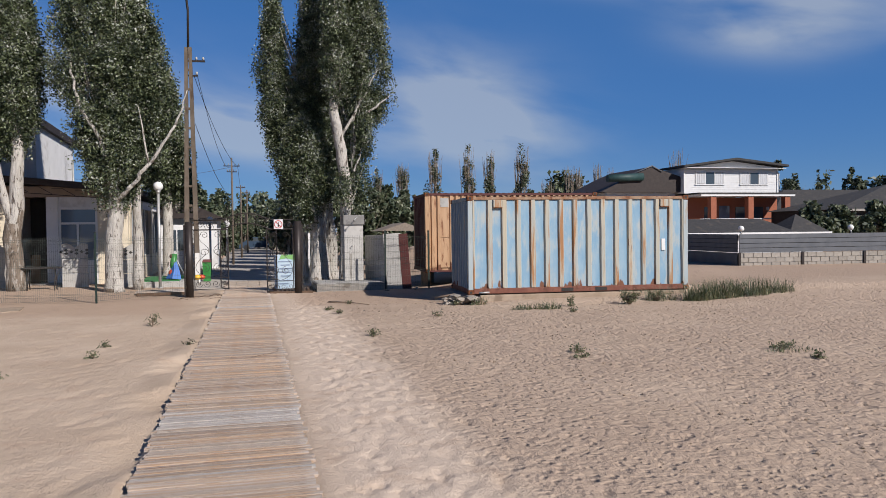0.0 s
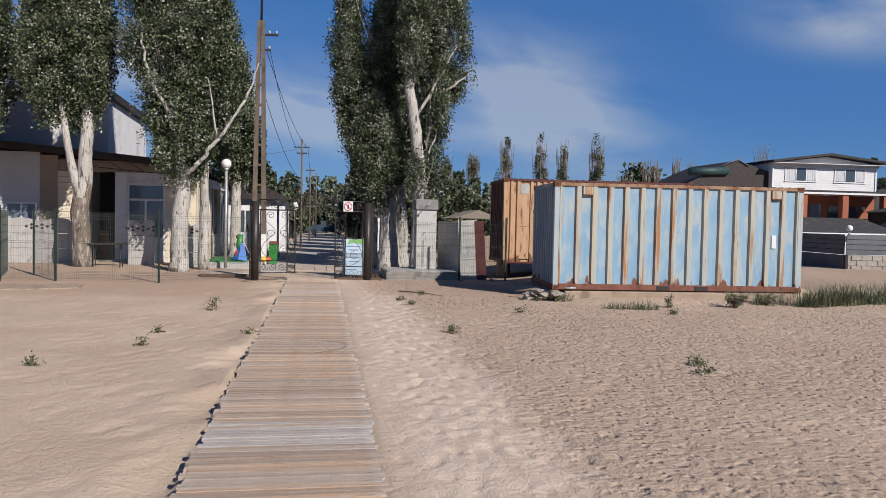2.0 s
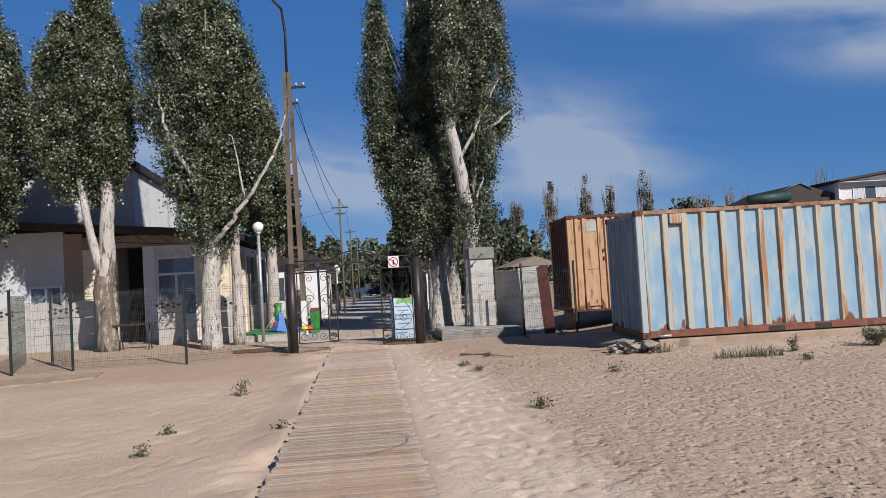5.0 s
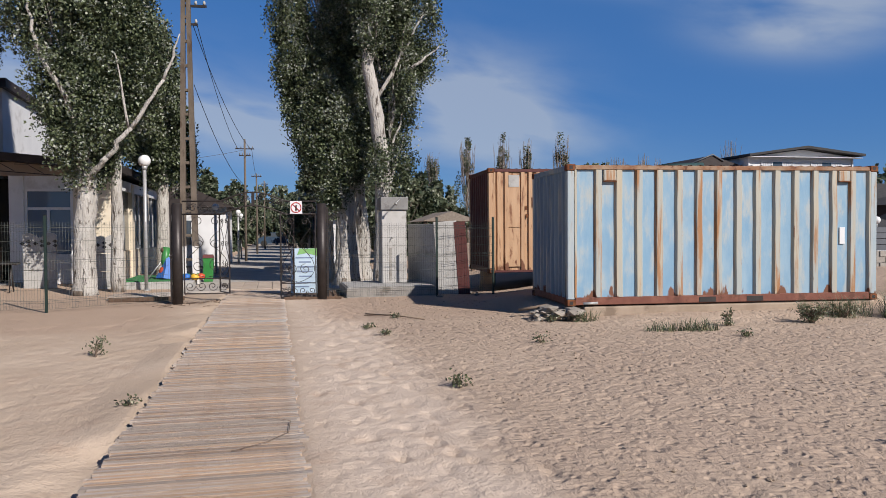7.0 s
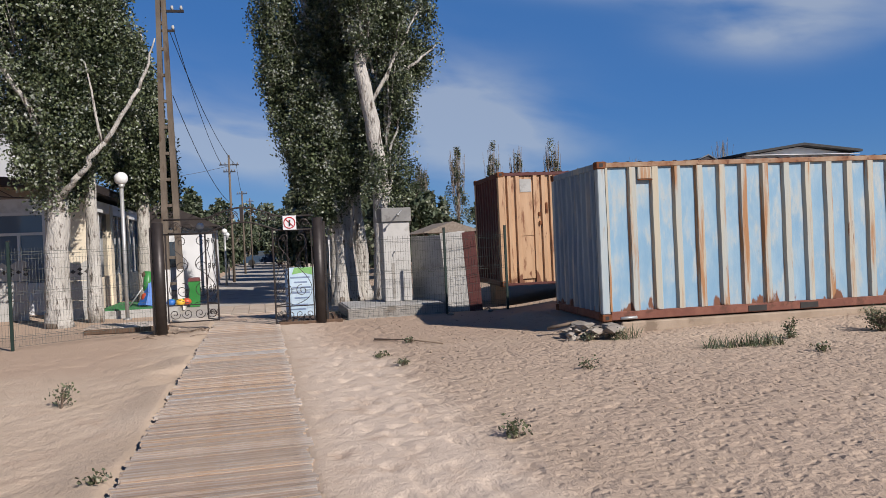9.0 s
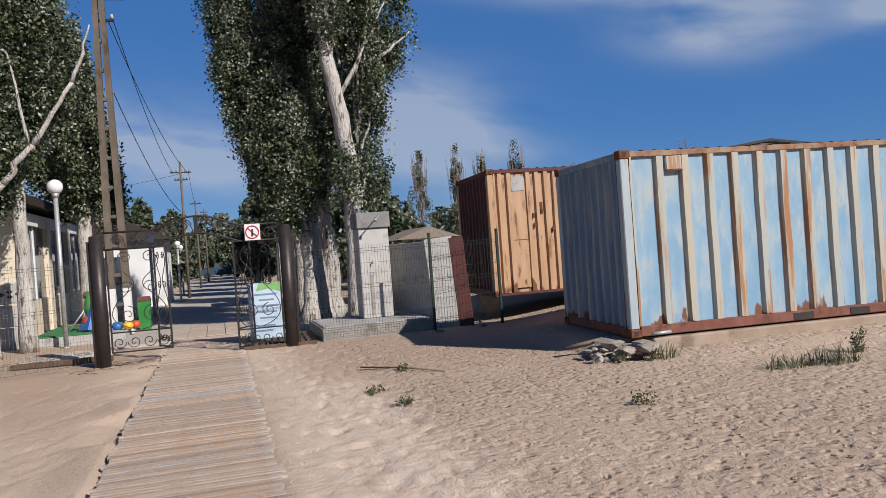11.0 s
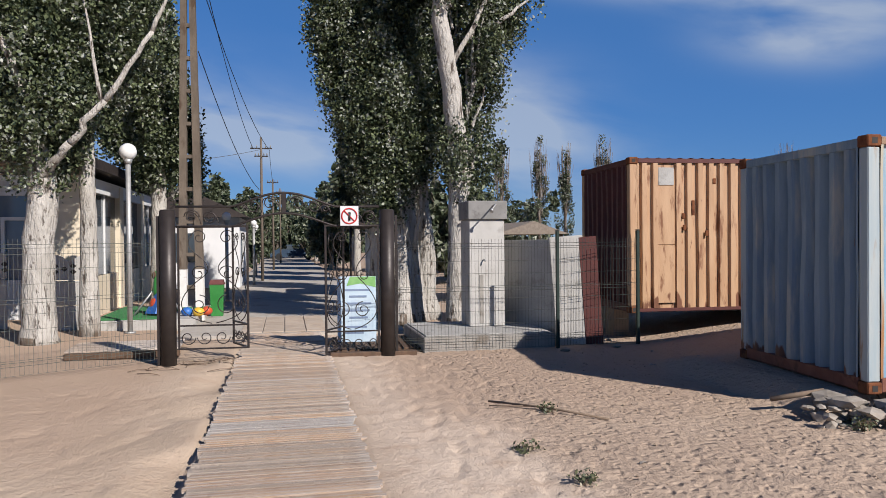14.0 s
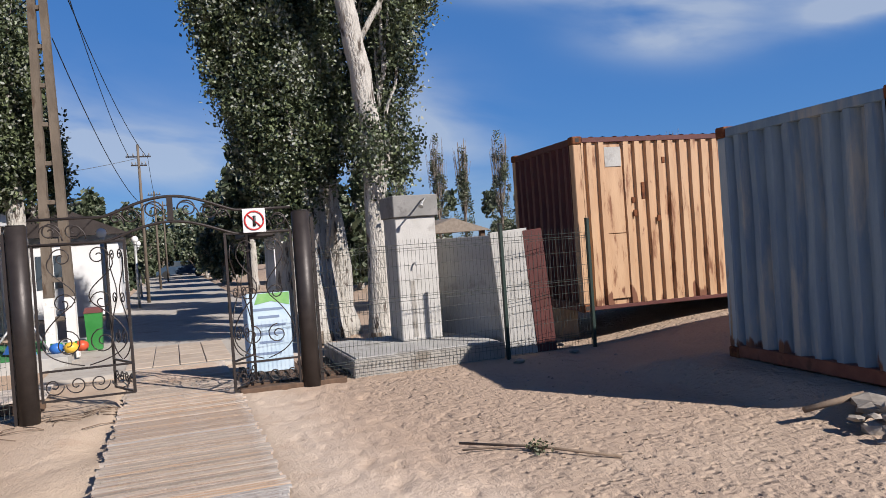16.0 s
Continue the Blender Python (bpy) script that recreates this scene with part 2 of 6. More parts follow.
FOOTING = surf("sand_stained_concrete", (0.33, 0.255, 0.185), (0.43, 0.34, 0.255), 3.0, 0.95, 0.6, 30.0, c3=(0.25, 0.19, 0.14), c3_scale=2.0, spec=0.1)
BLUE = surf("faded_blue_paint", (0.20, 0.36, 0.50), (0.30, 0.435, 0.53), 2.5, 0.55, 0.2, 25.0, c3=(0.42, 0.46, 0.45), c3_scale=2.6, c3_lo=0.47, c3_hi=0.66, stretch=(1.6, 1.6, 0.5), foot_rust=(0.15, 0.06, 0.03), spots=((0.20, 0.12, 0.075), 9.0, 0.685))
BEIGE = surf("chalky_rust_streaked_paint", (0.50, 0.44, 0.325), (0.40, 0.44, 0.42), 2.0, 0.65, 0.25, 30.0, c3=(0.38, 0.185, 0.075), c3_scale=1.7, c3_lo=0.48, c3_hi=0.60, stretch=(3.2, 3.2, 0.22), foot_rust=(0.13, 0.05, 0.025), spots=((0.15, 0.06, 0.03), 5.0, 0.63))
BLUE_POST = surf("pale_chalked_blue", (0.36, 0.44, 0.47), (0.45, 0.49, 0.48), 2.5, 0.6, 0.25, 25.0, c3=(0.36, 0.23, 0.12), c3_scale=2.2, c3_lo=0.56, c3_hi=0.68, stretch=(3, 3, 0.4), foot_rust=(0.16, 0.065, 0.03))
# Side blue darkened to hold the end wall's shade; chalking, rust and chips over it.
BLUE_END_SHADED = surf("shaded_weathered_blue_steel", (0.145, 0.225, 0.31), (0.235, 0.32, 0.38), 2.5, 0.5, 0.25, 25.0, c3=(0.37, 0.385, 0.36), c3_scale=1.6, c3_lo=0.5, c3_hi=0.66, stretch=(2.2, 2.2, 0.35), foot_rust=(0.12, 0.05, 0.028), spots=((0.19, 0.12, 0.085), 6.0, 0.67))
RUST = surf("rust", (0.13, 0.045, 0.022), (0.25, 0.10, 0.045), 9.0, 0.9, 0.5, 60.0, c3=(0.10, 0.035, 0.02), c3_scale=5.0, spec=0.15)
RED_RAIL = surf("red_oxide_rail", (0.17, 0.058, 0.038), (0.24, 0.095, 0.06), 5.0, 0.75, 0.3, 50.0, c3=(0.13, 0.05, 0.03), c3_scale=4.0)
OXIDE = surf("dark_oxide_red", (0.085, 0.022, 0.018), (0.115, 0.03, 0.024), 4.0, 0.65, 0.2, 40.0, c3=(0.09, 0.03, 0.02), c3_scale=3.0)
ORANGE = surf("faded_orange_paint", (0.48, 0.285, 0.155), (0.58, 0.37, 0.215), 2.4, 0.6, 0.25, 30.0, c3=(0.22, 0.09, 0.04), c3_scale=2.8, c3_lo=0.54, c3_hi=0.66, stretch=(2.0, 2.0, 0.4), foot_rust=(0.15, 0.06, 0.03), spots=((0.13, 0.055, 0.03), 7.0, 0.665))
CONCRETE = surf("concrete", (0.30, 0.28, 0.25), (0.39, 0.365, 0.325), 3.0, 0.9, 0.4, 45.0, c3=(0.24, 0.21, 0.175), c3_scale=1.7, spec=0.2)
PALE_CONCRETE = surf("pale_cast_concrete", (0.42, 0.405, 0.375), (0.50, 0.485, 0.45), 3.0, 0.9, 0.4, 50.0, c3=(0.33, 0.315, 0.285), c3_scale=2.5, spec=0.2)
POLE_CONCRETE = surf("old_pole_concrete", (0.13, 0.105, 0.082), (0.19, 0.155, 0.122), 5.0, 0.9, 0.5, 60.0, c3=(0.10, 0.07, 0.05), c3_scale=3.0, stretch=(1, 1, 0.4), spec=0.15)
POLE_DARK = surf("grey_brown_pole", (0.10, 0.088, 0.075), (0.14, 0.12, 0.105), 5.0, 0.9, 0.3, 60.0)
CAP_GREY = surf("dark_grey_concrete", (0.22, 0.215, 0.20), (0.29, 0.28, 0.265), 3.0, 0.9, 0.4, 45.0, c3=(0.17, 0.16, 0.15), c3_scale=2.0)
PAVER = surf("sandy_paving_slab", (0.44, 0.35, 0.27), (0.52, 0.43, 0.34), 3.0, 0.9, 0.3, 50.0, rand=0.08)
PORCH_CLOTH = surf("dusky_curtain", (0.26, 0.19, 0.165), (0.34, 0.26, 0.23), 3.0, 0.9, 0.2, 12.0, stretch=(3, 3, 0.3))
COLUMN_WHITE = surf("white_tinted_concrete", (0.47, 0.455, 0.42), (0.55, 0.53, 0.495), 3.0, 0.9, 0.4, 50.0, c3=(0.42, 0.40, 0.365), c3_scale=2.5)
RUSTED_RAIL = surf("rusted_painted_rail", (0.26, 0.115, 0.055), (0.38, 0.27, 0.18), 3.5, 0.85, 0.4, 50.0, c3=(0.14, 0.055, 0.03), c3_scale=6.0, stretch=(1, 1, 1))
LIMEWASH = surf("limewash", (0.74, 0.72, 0.67), (0.82, 0.80, 0.76), 6.0, 0.9, 0.3, 40.0, c3=(0.5, 0.46, 0.4), c3_scale=6.0, c3_lo=0.6, c3_hi=0.72, spec=0.2)
IRON = surf("dark_painted_steel", (0.035, 0.028, 0.025), (0.05, 0.04, 0.036), 8.0, 0.45, 0.1, 60.0, metal=0.3)
GREEN_STEEL = surf("dark_green_steel", (0.010, 0.024, 0.019), (0.015, 0.033, 0.025), 8.0, 0.5, 0.1, 60.0)
WIRE_STEEL = surf("weathered_fence_wire", (0.10, 0.115, 0.10), (0.15, 0.16, 0.14), 8.0, 0.6, 0.0, metal=0.3)
GALV = surf("galvanised_steel", (0.42, 0.42, 0.41), (0.52, 0.52, 0.5), 8.0, 0.5, 0.1, 60.0, metal=0.5)
BARK = surf("pale_poplar_bark", (0.45, 0.42, 0.37), (0.60, 0.565, 0.51), 3.0, 0.9, 1.0, 14.0, c3=(0.10, 0.08, 0.066), c3_scale=5.5, c3_lo=0.55, c3_hi=0.64, stretch=(1.5, 1.5, 0.4), dist=0.07, spec=0.12, spots=((0.13, 0.108, 0.09), 11.0, 0.605))
BARK_DARK = surf("rough_dark_bark", (0.16, 0.125, 0.095), (0.26, 0.21, 0.165), 5.0, 0.95, 1.0, 14.0, c3=(0.42, 0.38, 0.33), c3_scale=6.0, c3_lo=0.5, c3_hi=0.6, stretch=(1.3, 1.3, 0.4), dist=0.05, spec=0.1, spots=((0.07, 0.055, 0.042), 8.0, 0.57))
LEAF = leafy("poplar_leaves", (0.018, 0.028, 0.012), (0.130, 0.158, 0.074), (0.28, 0.30, 0.25))
LEAF_DULL = leafy("dull_far_leaves", (0.035, 0.05, 0.025), (0.105, 0.125, 0.07), (0.18, 0.19, 0.13))
WEED_LEAF = leafy("weed_leaves", (0.06, 0.072, 0.032), (0.15, 0.16, 0.085), (0.26, 0.23, 0.15))
DRY_GRASS = leafy("grass_blades", (0.05, 0.065, 0.03), (0.14, 0.165, 0.08), (0.26, 0.23, 0.13))
WHITE_WALL = surf("white_render", (0.74, 0.74, 0.73), (0.80, 0.80, 0.79), 1.5, 0.85, 0.15, 60.0, c3=(0.62, 0.61, 0.59), c3_scale=0.9, spec=0.2)
GREY_WALL = surf("grey_render", (0.55, 0.56, 0.57), (0.62, 0.63, 0.64), 1.5, 0.85, 0.2, 60.0, spec=0.2)
CREAM = surf("cream_siding", (0.72, 0.62, 0.46), (0.78, 0.68, 0.52), 2.0, 0.7, 0.1, 40.0)
BROWN_WALL = surf("tan_panel", (0.33, 0.25, 0.19), (0.38, 0.29, 0.22), 2.0, 0.75, 0.1, 40.0)
ROOF_DARK = surf("dark_brown_roof", (0.028, 0.02, 0.018), (0.045, 0.034, 0.03), 4.0, 0.7, 0.3, 40.0)
ROOF_GREY = surf("dark_grey_shingles", (0.035, 0.034, 0.034), (0.055, 0.053, 0.052), 6.0, 0.85, 0.5, 30.0, c3=(0.08, 0.07, 0.06), c3_scale=2.0)
MAROON = surf("maroon_frame_paint", (0.10, 0.022, 0.018), (0.14, 0.032, 0.026), 4.0, 0.5, 0.1, 40.0)
AMBER = surf("amber_lattice_panel", (0.55, 0.25, 0.03), (0.66, 0.34, 0.05), 6.0, 0.6, 0.1, 40.0)
BRICK = surf("orange_brick", (0.30, 0.098, 0.055), (0.37, 0.135, 0.075), 14.0, 0.85, 0.4, 40.0)
FENCE_GREY = surf("grey_sheet_fence", (0.105, 0.112, 0.125), (0.14, 0.148, 0.162), 2.0, 0.55, 0.05, 30.0, metal=0.2)
AWNING_BLUE = surf("dark_blue_awning", (0.02, 0.045, 0.085), (0.03, 0.065, 0.11), 3.0, 0.6, 0.1)
AWNING_GREEN = surf("dark_green_awning", (0.018, 0.05, 0.05), (0.028, 0.07, 0.068), 3.0, 0.6, 0.1)
BLOCK = surf("cinder_block", (0.32, 0.29, 0.25), (0.39, 0.355, 0.31), 7.0, 0.95, 0.5, 60.0, rand=0.1, spec=0.15)
ASPHALT = surf("worn_paving", (0.42, 0.38, 0.33), (0.50, 0.46, 0.405), 2.0, 0.9, 0.4, 60.0, c3=(0.34, 0.30, 0.26), c3_scale=1.0, spec=0.2)
# Near-black for the shade in openings, holes and gaps; also dark shed walls.
DARK_FILL = surf("near_black_fill", (0.03, 0.026, 0.024), (0.045, 0.04, 0.036), 2.0, 0.8, 0.0)
PLASTIC_WHITE = surf("white_plastic", (0.72, 0.72, 0.71), (0.78, 0.78, 0.77), 3.0, 0.4, 0.0)
CURTAIN = surf("pale_curtain", (0.52, 0.53, 0.55), (0.62, 0.63, 0.64), 3.0, 0.9, 0.2, 12.0, stretch=(3, 3, 0.3))
STRAW = surf("reed_thatch", (0.22, 0.18, 0.145), (0.30, 0.25, 0.20), 12.0, 0.95, 0.6, 30.0)
TWIG = surf("dry_twig", (0.16, 0.11, 0.075), (0.23, 0.17, 0.12), 8.0, 0.9, 0.2, 40.0)
STONE = surf("rubble_stone", (0.26, 0.225, 0.185), (0.42, 0.37, 0.31), 5.0, 0.9, 0.6, 20.0, rand=0.2)
RED_PAINT = surf("red_sign_paint", (0.55, 0.03, 0.03), (0.6, 0.04, 0.04), 4.0, 0.4, 0.0)
BLACK_PAINT = surf("black_paint", (0.02, 0.02, 0.02), (0.03, 0.03, 0.03), 4.0, 0.5, 0.0)
TURF = surf("artificial_turf", (0.03, 0.17, 0.05), (0.05, 0.23, 0.07), 20.0, 0.9, 0.6, 120.0)
TOY_GREEN = surf("green_plastic", (0.03, 0.20, 0.04), (0.05, 0.25, 0.06), 3.0, 0.4, 0.0)
TOY_BLUE = surf("blue_plastic", (0.03, 0.13, 0.45), (0.04, 0.17, 0.5), 3.0, 0.4, 0.0)
TOY_RED = surf("red_plastic", (0.5, 0.07, 0.03), (0.6, 0.1, 0.04), 3.0, 0.4, 0.0)
TOY_YELLOW = surf("yellow_plastic", (0.75, 0.42, 0.04), (0.8, 0.5, 0.06), 3.0, 0.4, 0.0)
BANNER_BLUE = surf("printed_pale_blue", (0.50, 0.66, 0.78), (0.66, 0.78, 0.86), 1.6, 0.5, 0.0)
BANNER_GREEN = surf("printed_green", (0.16, 0.42, 0.12), (0.3, 0.55, 0.2), 5.0, 0.5, 0.0)
INK = surf("blue_grey_ink", (0.2, 0.27, 0.40), (0.26, 0.33, 0.46), 4.0, 0.6, 0.0)
WOOD = surf("brown_wood", (0.10, 0.06, 0.036), (0.15, 0.09, 0.055), 4.0, 0.8, 0.3, 40.0, stretch=(4, 4, 0.6))


def glass(name, tint, rough=0.05):
    ma = bpy.data.materials.new(name)
    ma.use_nodes = True
    p = ma.node_tree.nodes["Principled BSDF"]
    p.inputs["Base Color"].default_value = (*tint, 1)
    p.inputs["Roughness"].default_value = rough
    p.inputs["Specular IOR Level"].default_value = 0.6
    return ma


PANE = glass("dark_window_glass", (0.05, 0.065, 0.08))
PANE_BLUE = glass("blue_grey_window_glass", (0.12, 0.16, 0.21), 0.08)
GLOBE = surf("milky_globe", (0.80, 0.80, 0.78), (0.84, 0.84, 0.82), 3.0, 0.3, 0.0)


# ---- mesh helpers ----
def box(bm, x0, x1, y0, y1, z0, z1, bevel=0.0):
    g = bmesh.ops.create_cube(bm, size=1.0)
    vs = g["verts"]
    for v in vs:
        v.co = Vector(((x0 + x1) / 2 + v.co.x * (x1 - x0), (y0 + y1) / 2 + v.co.y * (y1 - y0), (z0 + z1) / 2 + v.co.z * (z1 - z0)))
    if bevel:
        es = list({e for v in vs for e in v.link_edges})
        bmesh.ops.bevel(bm, geom=es, offset=bevel, segments=1, affect="EDGES")
    return bm


def tube(bm, pts, radii, sides=8, cap=True):
    """A swept tube through the points; radii is one number or one for each point."""
    pts = [Vector(p) for p in pts]
    if isinstance(radii, (int, float)):
        radii = [radii] * len(pts)
    rings, up = [], None
    for i, p in enumerate(pts):
        d = (pts[min(i + 1, len(pts) - 1)] - pts[max(i - 1, 0)]).normalized()
        if up is None:
            up = d.orthogonal().normalized()
        up = (up - d * up.dot(d)).normalized()
        side = d.cross(up)
        rings.append([bm.verts.new(p + radii[i] * (math.cos(a) * up + math.sin(a) * side)) for a in (2 * math.pi * k / sides for k in range(sides))])
    for a, b in zip(rings, rings[1:]):
        for k in range(sides):
            f = bm.faces.new((a[k], a[(k + 1) % sides], b[(k + 1) % sides], b[k]))
            f.smooth = sides > 5
    if cap:
        bm.faces.new(rings[0][::-1])
        bm.faces.new(rings[-1])
    return bm


def ball(bm, c, r, seg=20, squash=1.0):
    g = bmesh.ops.create_uvsphere(bm, u_segments=seg, v_segments=seg // 2, radius=r)
    for v in g["verts"]:
        v.co = Vector((c[0] + v.co.x, c[1] + v.co.y, c[2] + v.co.z * squash))
    for f in bm.faces:
        f.smooth = True
    return bm


def prism(bm, poly, y0, y1):
    """An outline in x and z, given thickness along y."""
    a = [bm.verts.new((x, y0, z)) for x, z in poly]
    b = [bm.verts.new((x, y1, z)) for x, z in poly]
    n = len(poly)
    bm.faces.new(a)
    bm.faces.new(b[::-1])
    for k in range(n):
        bm.faces.new((a[k], b[k], b[(k + 1) % n], a[(k + 1) % n]))
    return bm


def finish(bm, name, mats, normals=True):
    if normals:
        bmesh.ops.recalc_face_normals(bm, faces=bm.faces)
    me = bpy.data.meshes.new(name)
    bm.to_mesh(me)
    bm.free()
    for ma in mats if isinstance(mats, (list, tuple)) else [mats]:
        me.materials.append(ma)
    return me


def part(name, bm, mats, parent, label=""):
    ob = new(name, finish(bm, name, mats))
    ob.parent = parent
    if label:
        tagged(ob, label)
    return ob


def thing(name, x, y, z, label, category, rz=0.0, group="", kind=""):
    ob = new(name)
    ob.empty_display_size = 0.2
    ob.matrix_basis = pose(x, y, z, 0, 0, rz)
    return tagged(ob, label, category, group, kind)


def bx(*a):
    return box(bmesh.new(), *a)


def tb(*a, **k):
    return tube(bmesh.new(), *a, **k)


def smooth(a, b, v):
    t = np.clip((np.asarray(v, float) - a) / (b - a), 0, 1)
    return t * t * (3 - 2 * t)


# ---- ground ----
def base_height(x, y):
    """The lie of the sand, in metres."""
    x, y = np.asarray(x, float), np.asarray(y, float)
    h = -0.012 - 0.055 * smooth(0.2, -0.8, x) + 0.03 * smooth(-1.5, -4.0, x)
    h = h + 0.24 * smooth(10.5, 15.0, x) * smooth(14.0, 19.0, y) + 0.08 * smooth(5.5, 8.0, x) * smooth(17.0, 17.9, y)
    h = h + 0.22 * smooth(6.0, 9.0, x) * smooth(18.0, 14.5, x) * smooth(20.5, 24.0, y)
    h = h + 0.08 * smooth(-4, -7, x) * smooth(23, 27, y)
    h = h + 0.20 * smooth(5.25, 5.75, x + 0.09 * (y - 18.5)) * smooth(12.6, 12.0, x) * smooth(18.62, 18.8, y + 0.0875 * (x - 5.8)) * smooth(22.5, 21.0, y)
    gap = 0.5 + 0.5 * np.sin(1.7 * y + 1.5 * np.sin(0.63 * y)) * np.cos(0.47 * y + 1.0)
    h = h + smooth(-1.15, -0.72, x) * smooth(-0.54, -0.62, x) * (0.045 - 0.13 * smooth(0.35, 0.75, gap))
    board = smooth(-0.66, -0.59, x) * smooth(0.87, 0.70, x) * smooth(27.5, 27.0, y)
    h = h * (1 - board) - 0.07 * board
    road = smooth(-2.3, -2.0, x) * smooth(2.9, 2.6, x) * smooth(26.2, 27.0, y)
    return h * (1 - road) - 0.08 * road


def build_ground():
    rng = np.random.default_rng(5)
    fx, fy = np.r_[np.arange(-13, -2.5, 0.09), np.arange(-2.5, 9.5, 0.045), np.arange(9.5, 19.001, 0.07)], np.r_[np.arange(1.5, 17.0, 0.045), np.arange(17.0, 25.001, 0.07)]
    out = np.array([0.2, 0.5, 1, 1.8, 3, 5, 8, 13, 20, 32, 55, 95, 170, 320, 600, 1200, 2400])
    xs, ys = np.r_[fx[0] - out[::-1], fx, fx[-1] + out], np.r_[fy[0] - out[::-1], fy, fy[-1] + out]
    X, Y = np.meshgrid(xs, ys)
    Z = base_height(X, Y)
    relief = np.zeros_like(Z)

    def dent(cx, cy, ang, a, b, depth):
        i0, i1 = np.searchsorted(xs, cx - 0.5), np.searchsorted(xs, cx + 0.5)
        j0, j1 = np.searchsorted(ys, cy - 0.5), np.searchsorted(ys, cy + 0.5)
        dx, dy = X[j0:j1, i0:i1] - cx, Y[j0:j1, i0:i1] - cy
        u, v = (dx * math.cos(ang) + dy * math.sin(ang)) / a, (-dx * math.sin(ang) + dy * math.cos(ang)) / b
        r = u * u + v * v
        relief[j0:j1, i0:i1] += depth * (-np.exp(-r) + 0.12 * np.exp(-((np.sqrt(r) - 1.5) ** 2) * 4))

    for k in range(7):  # lines of steps beside the boards
        lane, yy, side = 1.0 + 0.2 * k + rng.normal(0, 0.06), rng.uniform(1.5, 2.2), 1
        drift = rng.normal(0, 0.010)
        while yy < 23.5:
            dent(lane + 0.09 * side + rng.normal(0, 0.03), yy, math.pi / 2 + rng.normal(0, 0.2), rng.uniform(0.085, 0.12), rng.uniform(0.038, 0.05), rng.uniform(0.02, 0.034))
            yy += rng.uniform(0.5, 0.75)
            lane += drift
            side = -side
    for _ in range(1100):  # scuffs between them
        cy = rng.uniform(1.8, 24)
        cx = 1.65 + rng.normal(0, 0.5)
        if cx > 0.95:
            dent(cx, cy, math.pi / 2 + rng.normal(0, 0.7), rng.uniform(0.06, 0.11), rng.uniform(0.035, 0.05), rng.uniform(0.008, 0.019))
    for _ in range(14000):  # old marks crumbled to small pits over the open sand
        cx, cy = rng.uniform(2.0, 18.8), 1.6 + 22.4 * rng.uniform(0, 1) ** 1.15
        dent(cx, cy, rng.uniform(0, 3.14), rng.uniform(0.035, 0.085), rng.uniform(0.025, 0.045), rng.uniform(0.004, 0.015))
    for _ in range(1500):  # wind-softened steps on the other side
        cx, cy = rng.uniform(-12.5, -0.9), rng.uniform(1.6, 22)
        dent(cx, cy, 1.0 + rng.normal(0, 0.3), rng.uniform(0.12, 0.32), rng.uniform(0.06, 0.10), rng.uniform(0.005, 0.015))
    relief = np.clip(relief, -0.055, 0.022)
    waves = 0.012 * np.sin(X * 1.3 + 0.7 * Y + 1.2 * np.sin(0.5 * Y)) + 0.01 * np.sin(2.1 * X - 1.1 * Y + np.sin(X)) + 0.009 * np.sin(4.3 * Y + 2.9 * X + 2 * np.sin(0.9 * X + 1.7 * Y))
    inner = smooth(-13, -12, X) * smooth(19, 18, X) * smooth(1.5, 2.2, Y) * smooth(25, 24, Y)
    keep = 1 - smooth(-0.85, -0.6, X) * smooth(1.1, 0.85, X)
    Z = Z + (relief + 0.32 * waves) * inner * keep
    n, w = Z.size, len(xs)
    verts = np.stack([X.ravel(), Y.ravel(), Z.ravel()], 1)
    idx = np.arange(n).reshape(len(ys), w)
    faces = np.stack([idx[:-1, :-1], idx[:-1, 1:], idx[1:, 1:], idx[1:, :-1]], -1).reshape(-1, 4)
    me = bpy.data.meshes.new("ground")
    me.from_pydata(verts.tolist(), [], faces.tolist())
    me.polygons.foreach_set("use_smooth", np.ones(len(faces), bool))
    me.materials.append(SAND)
    return tagged(new("ground", me), "pale beige trodden beach sand with footprints", "sand", kind="structure")


ground = build_ground()


def sand_clods():
    """Small hard lumps scattered over the open sand."""
    rng = np.random.default_rng(77)
    n = 9000
    x, y = rng.uniform(2.6, 18.5, n), 1.8 + 22 * rng.uniform(0, 1, n) ** 1.1
    keep = (y < 17.2) | (x < 5.2)
    x, y = x[keep], y[keep]
    n = len(x)
    r = 0.006 + 0.02 * rng.uniform(0, 1, n) ** 3
    z = base_height(x, y) + 0.002
    octa = np.array([(1, 0, 0), (0, 1, 0), (-1, 0, 0), (0, -1, 0), (0, 0, 0.7), (0, 0, -0.7)])
    v = (np.stack([x, y, z], 1)[:, None] + octa[None] * r[:, None, None] * rng.uniform(0.6, 1.3, (n, 6, 1))).reshape(-1, 3)
    tri = np.array([(0, 1, 4), (1, 2, 4), (2, 3, 4), (3, 0, 4), (1, 0, 5), (2, 1, 5), (3, 2, 5), (0, 3, 5)])
    f = (np.arange(n)[:, None, None] * 6 + tri[None]).reshape(-1, 3)
    me = bpy.data.meshes.new("sand_clods")
    me.from_pydata(v.tolist(), [], f.tolist())
    me.materials.append(FOOTING)
    tagged(new("sand_clods", me), "small brown lumps of earth scattered on sand", "clods", kind="stuff")


sand_clods()


def gz(x, y):
    return float(base_height(x, y))


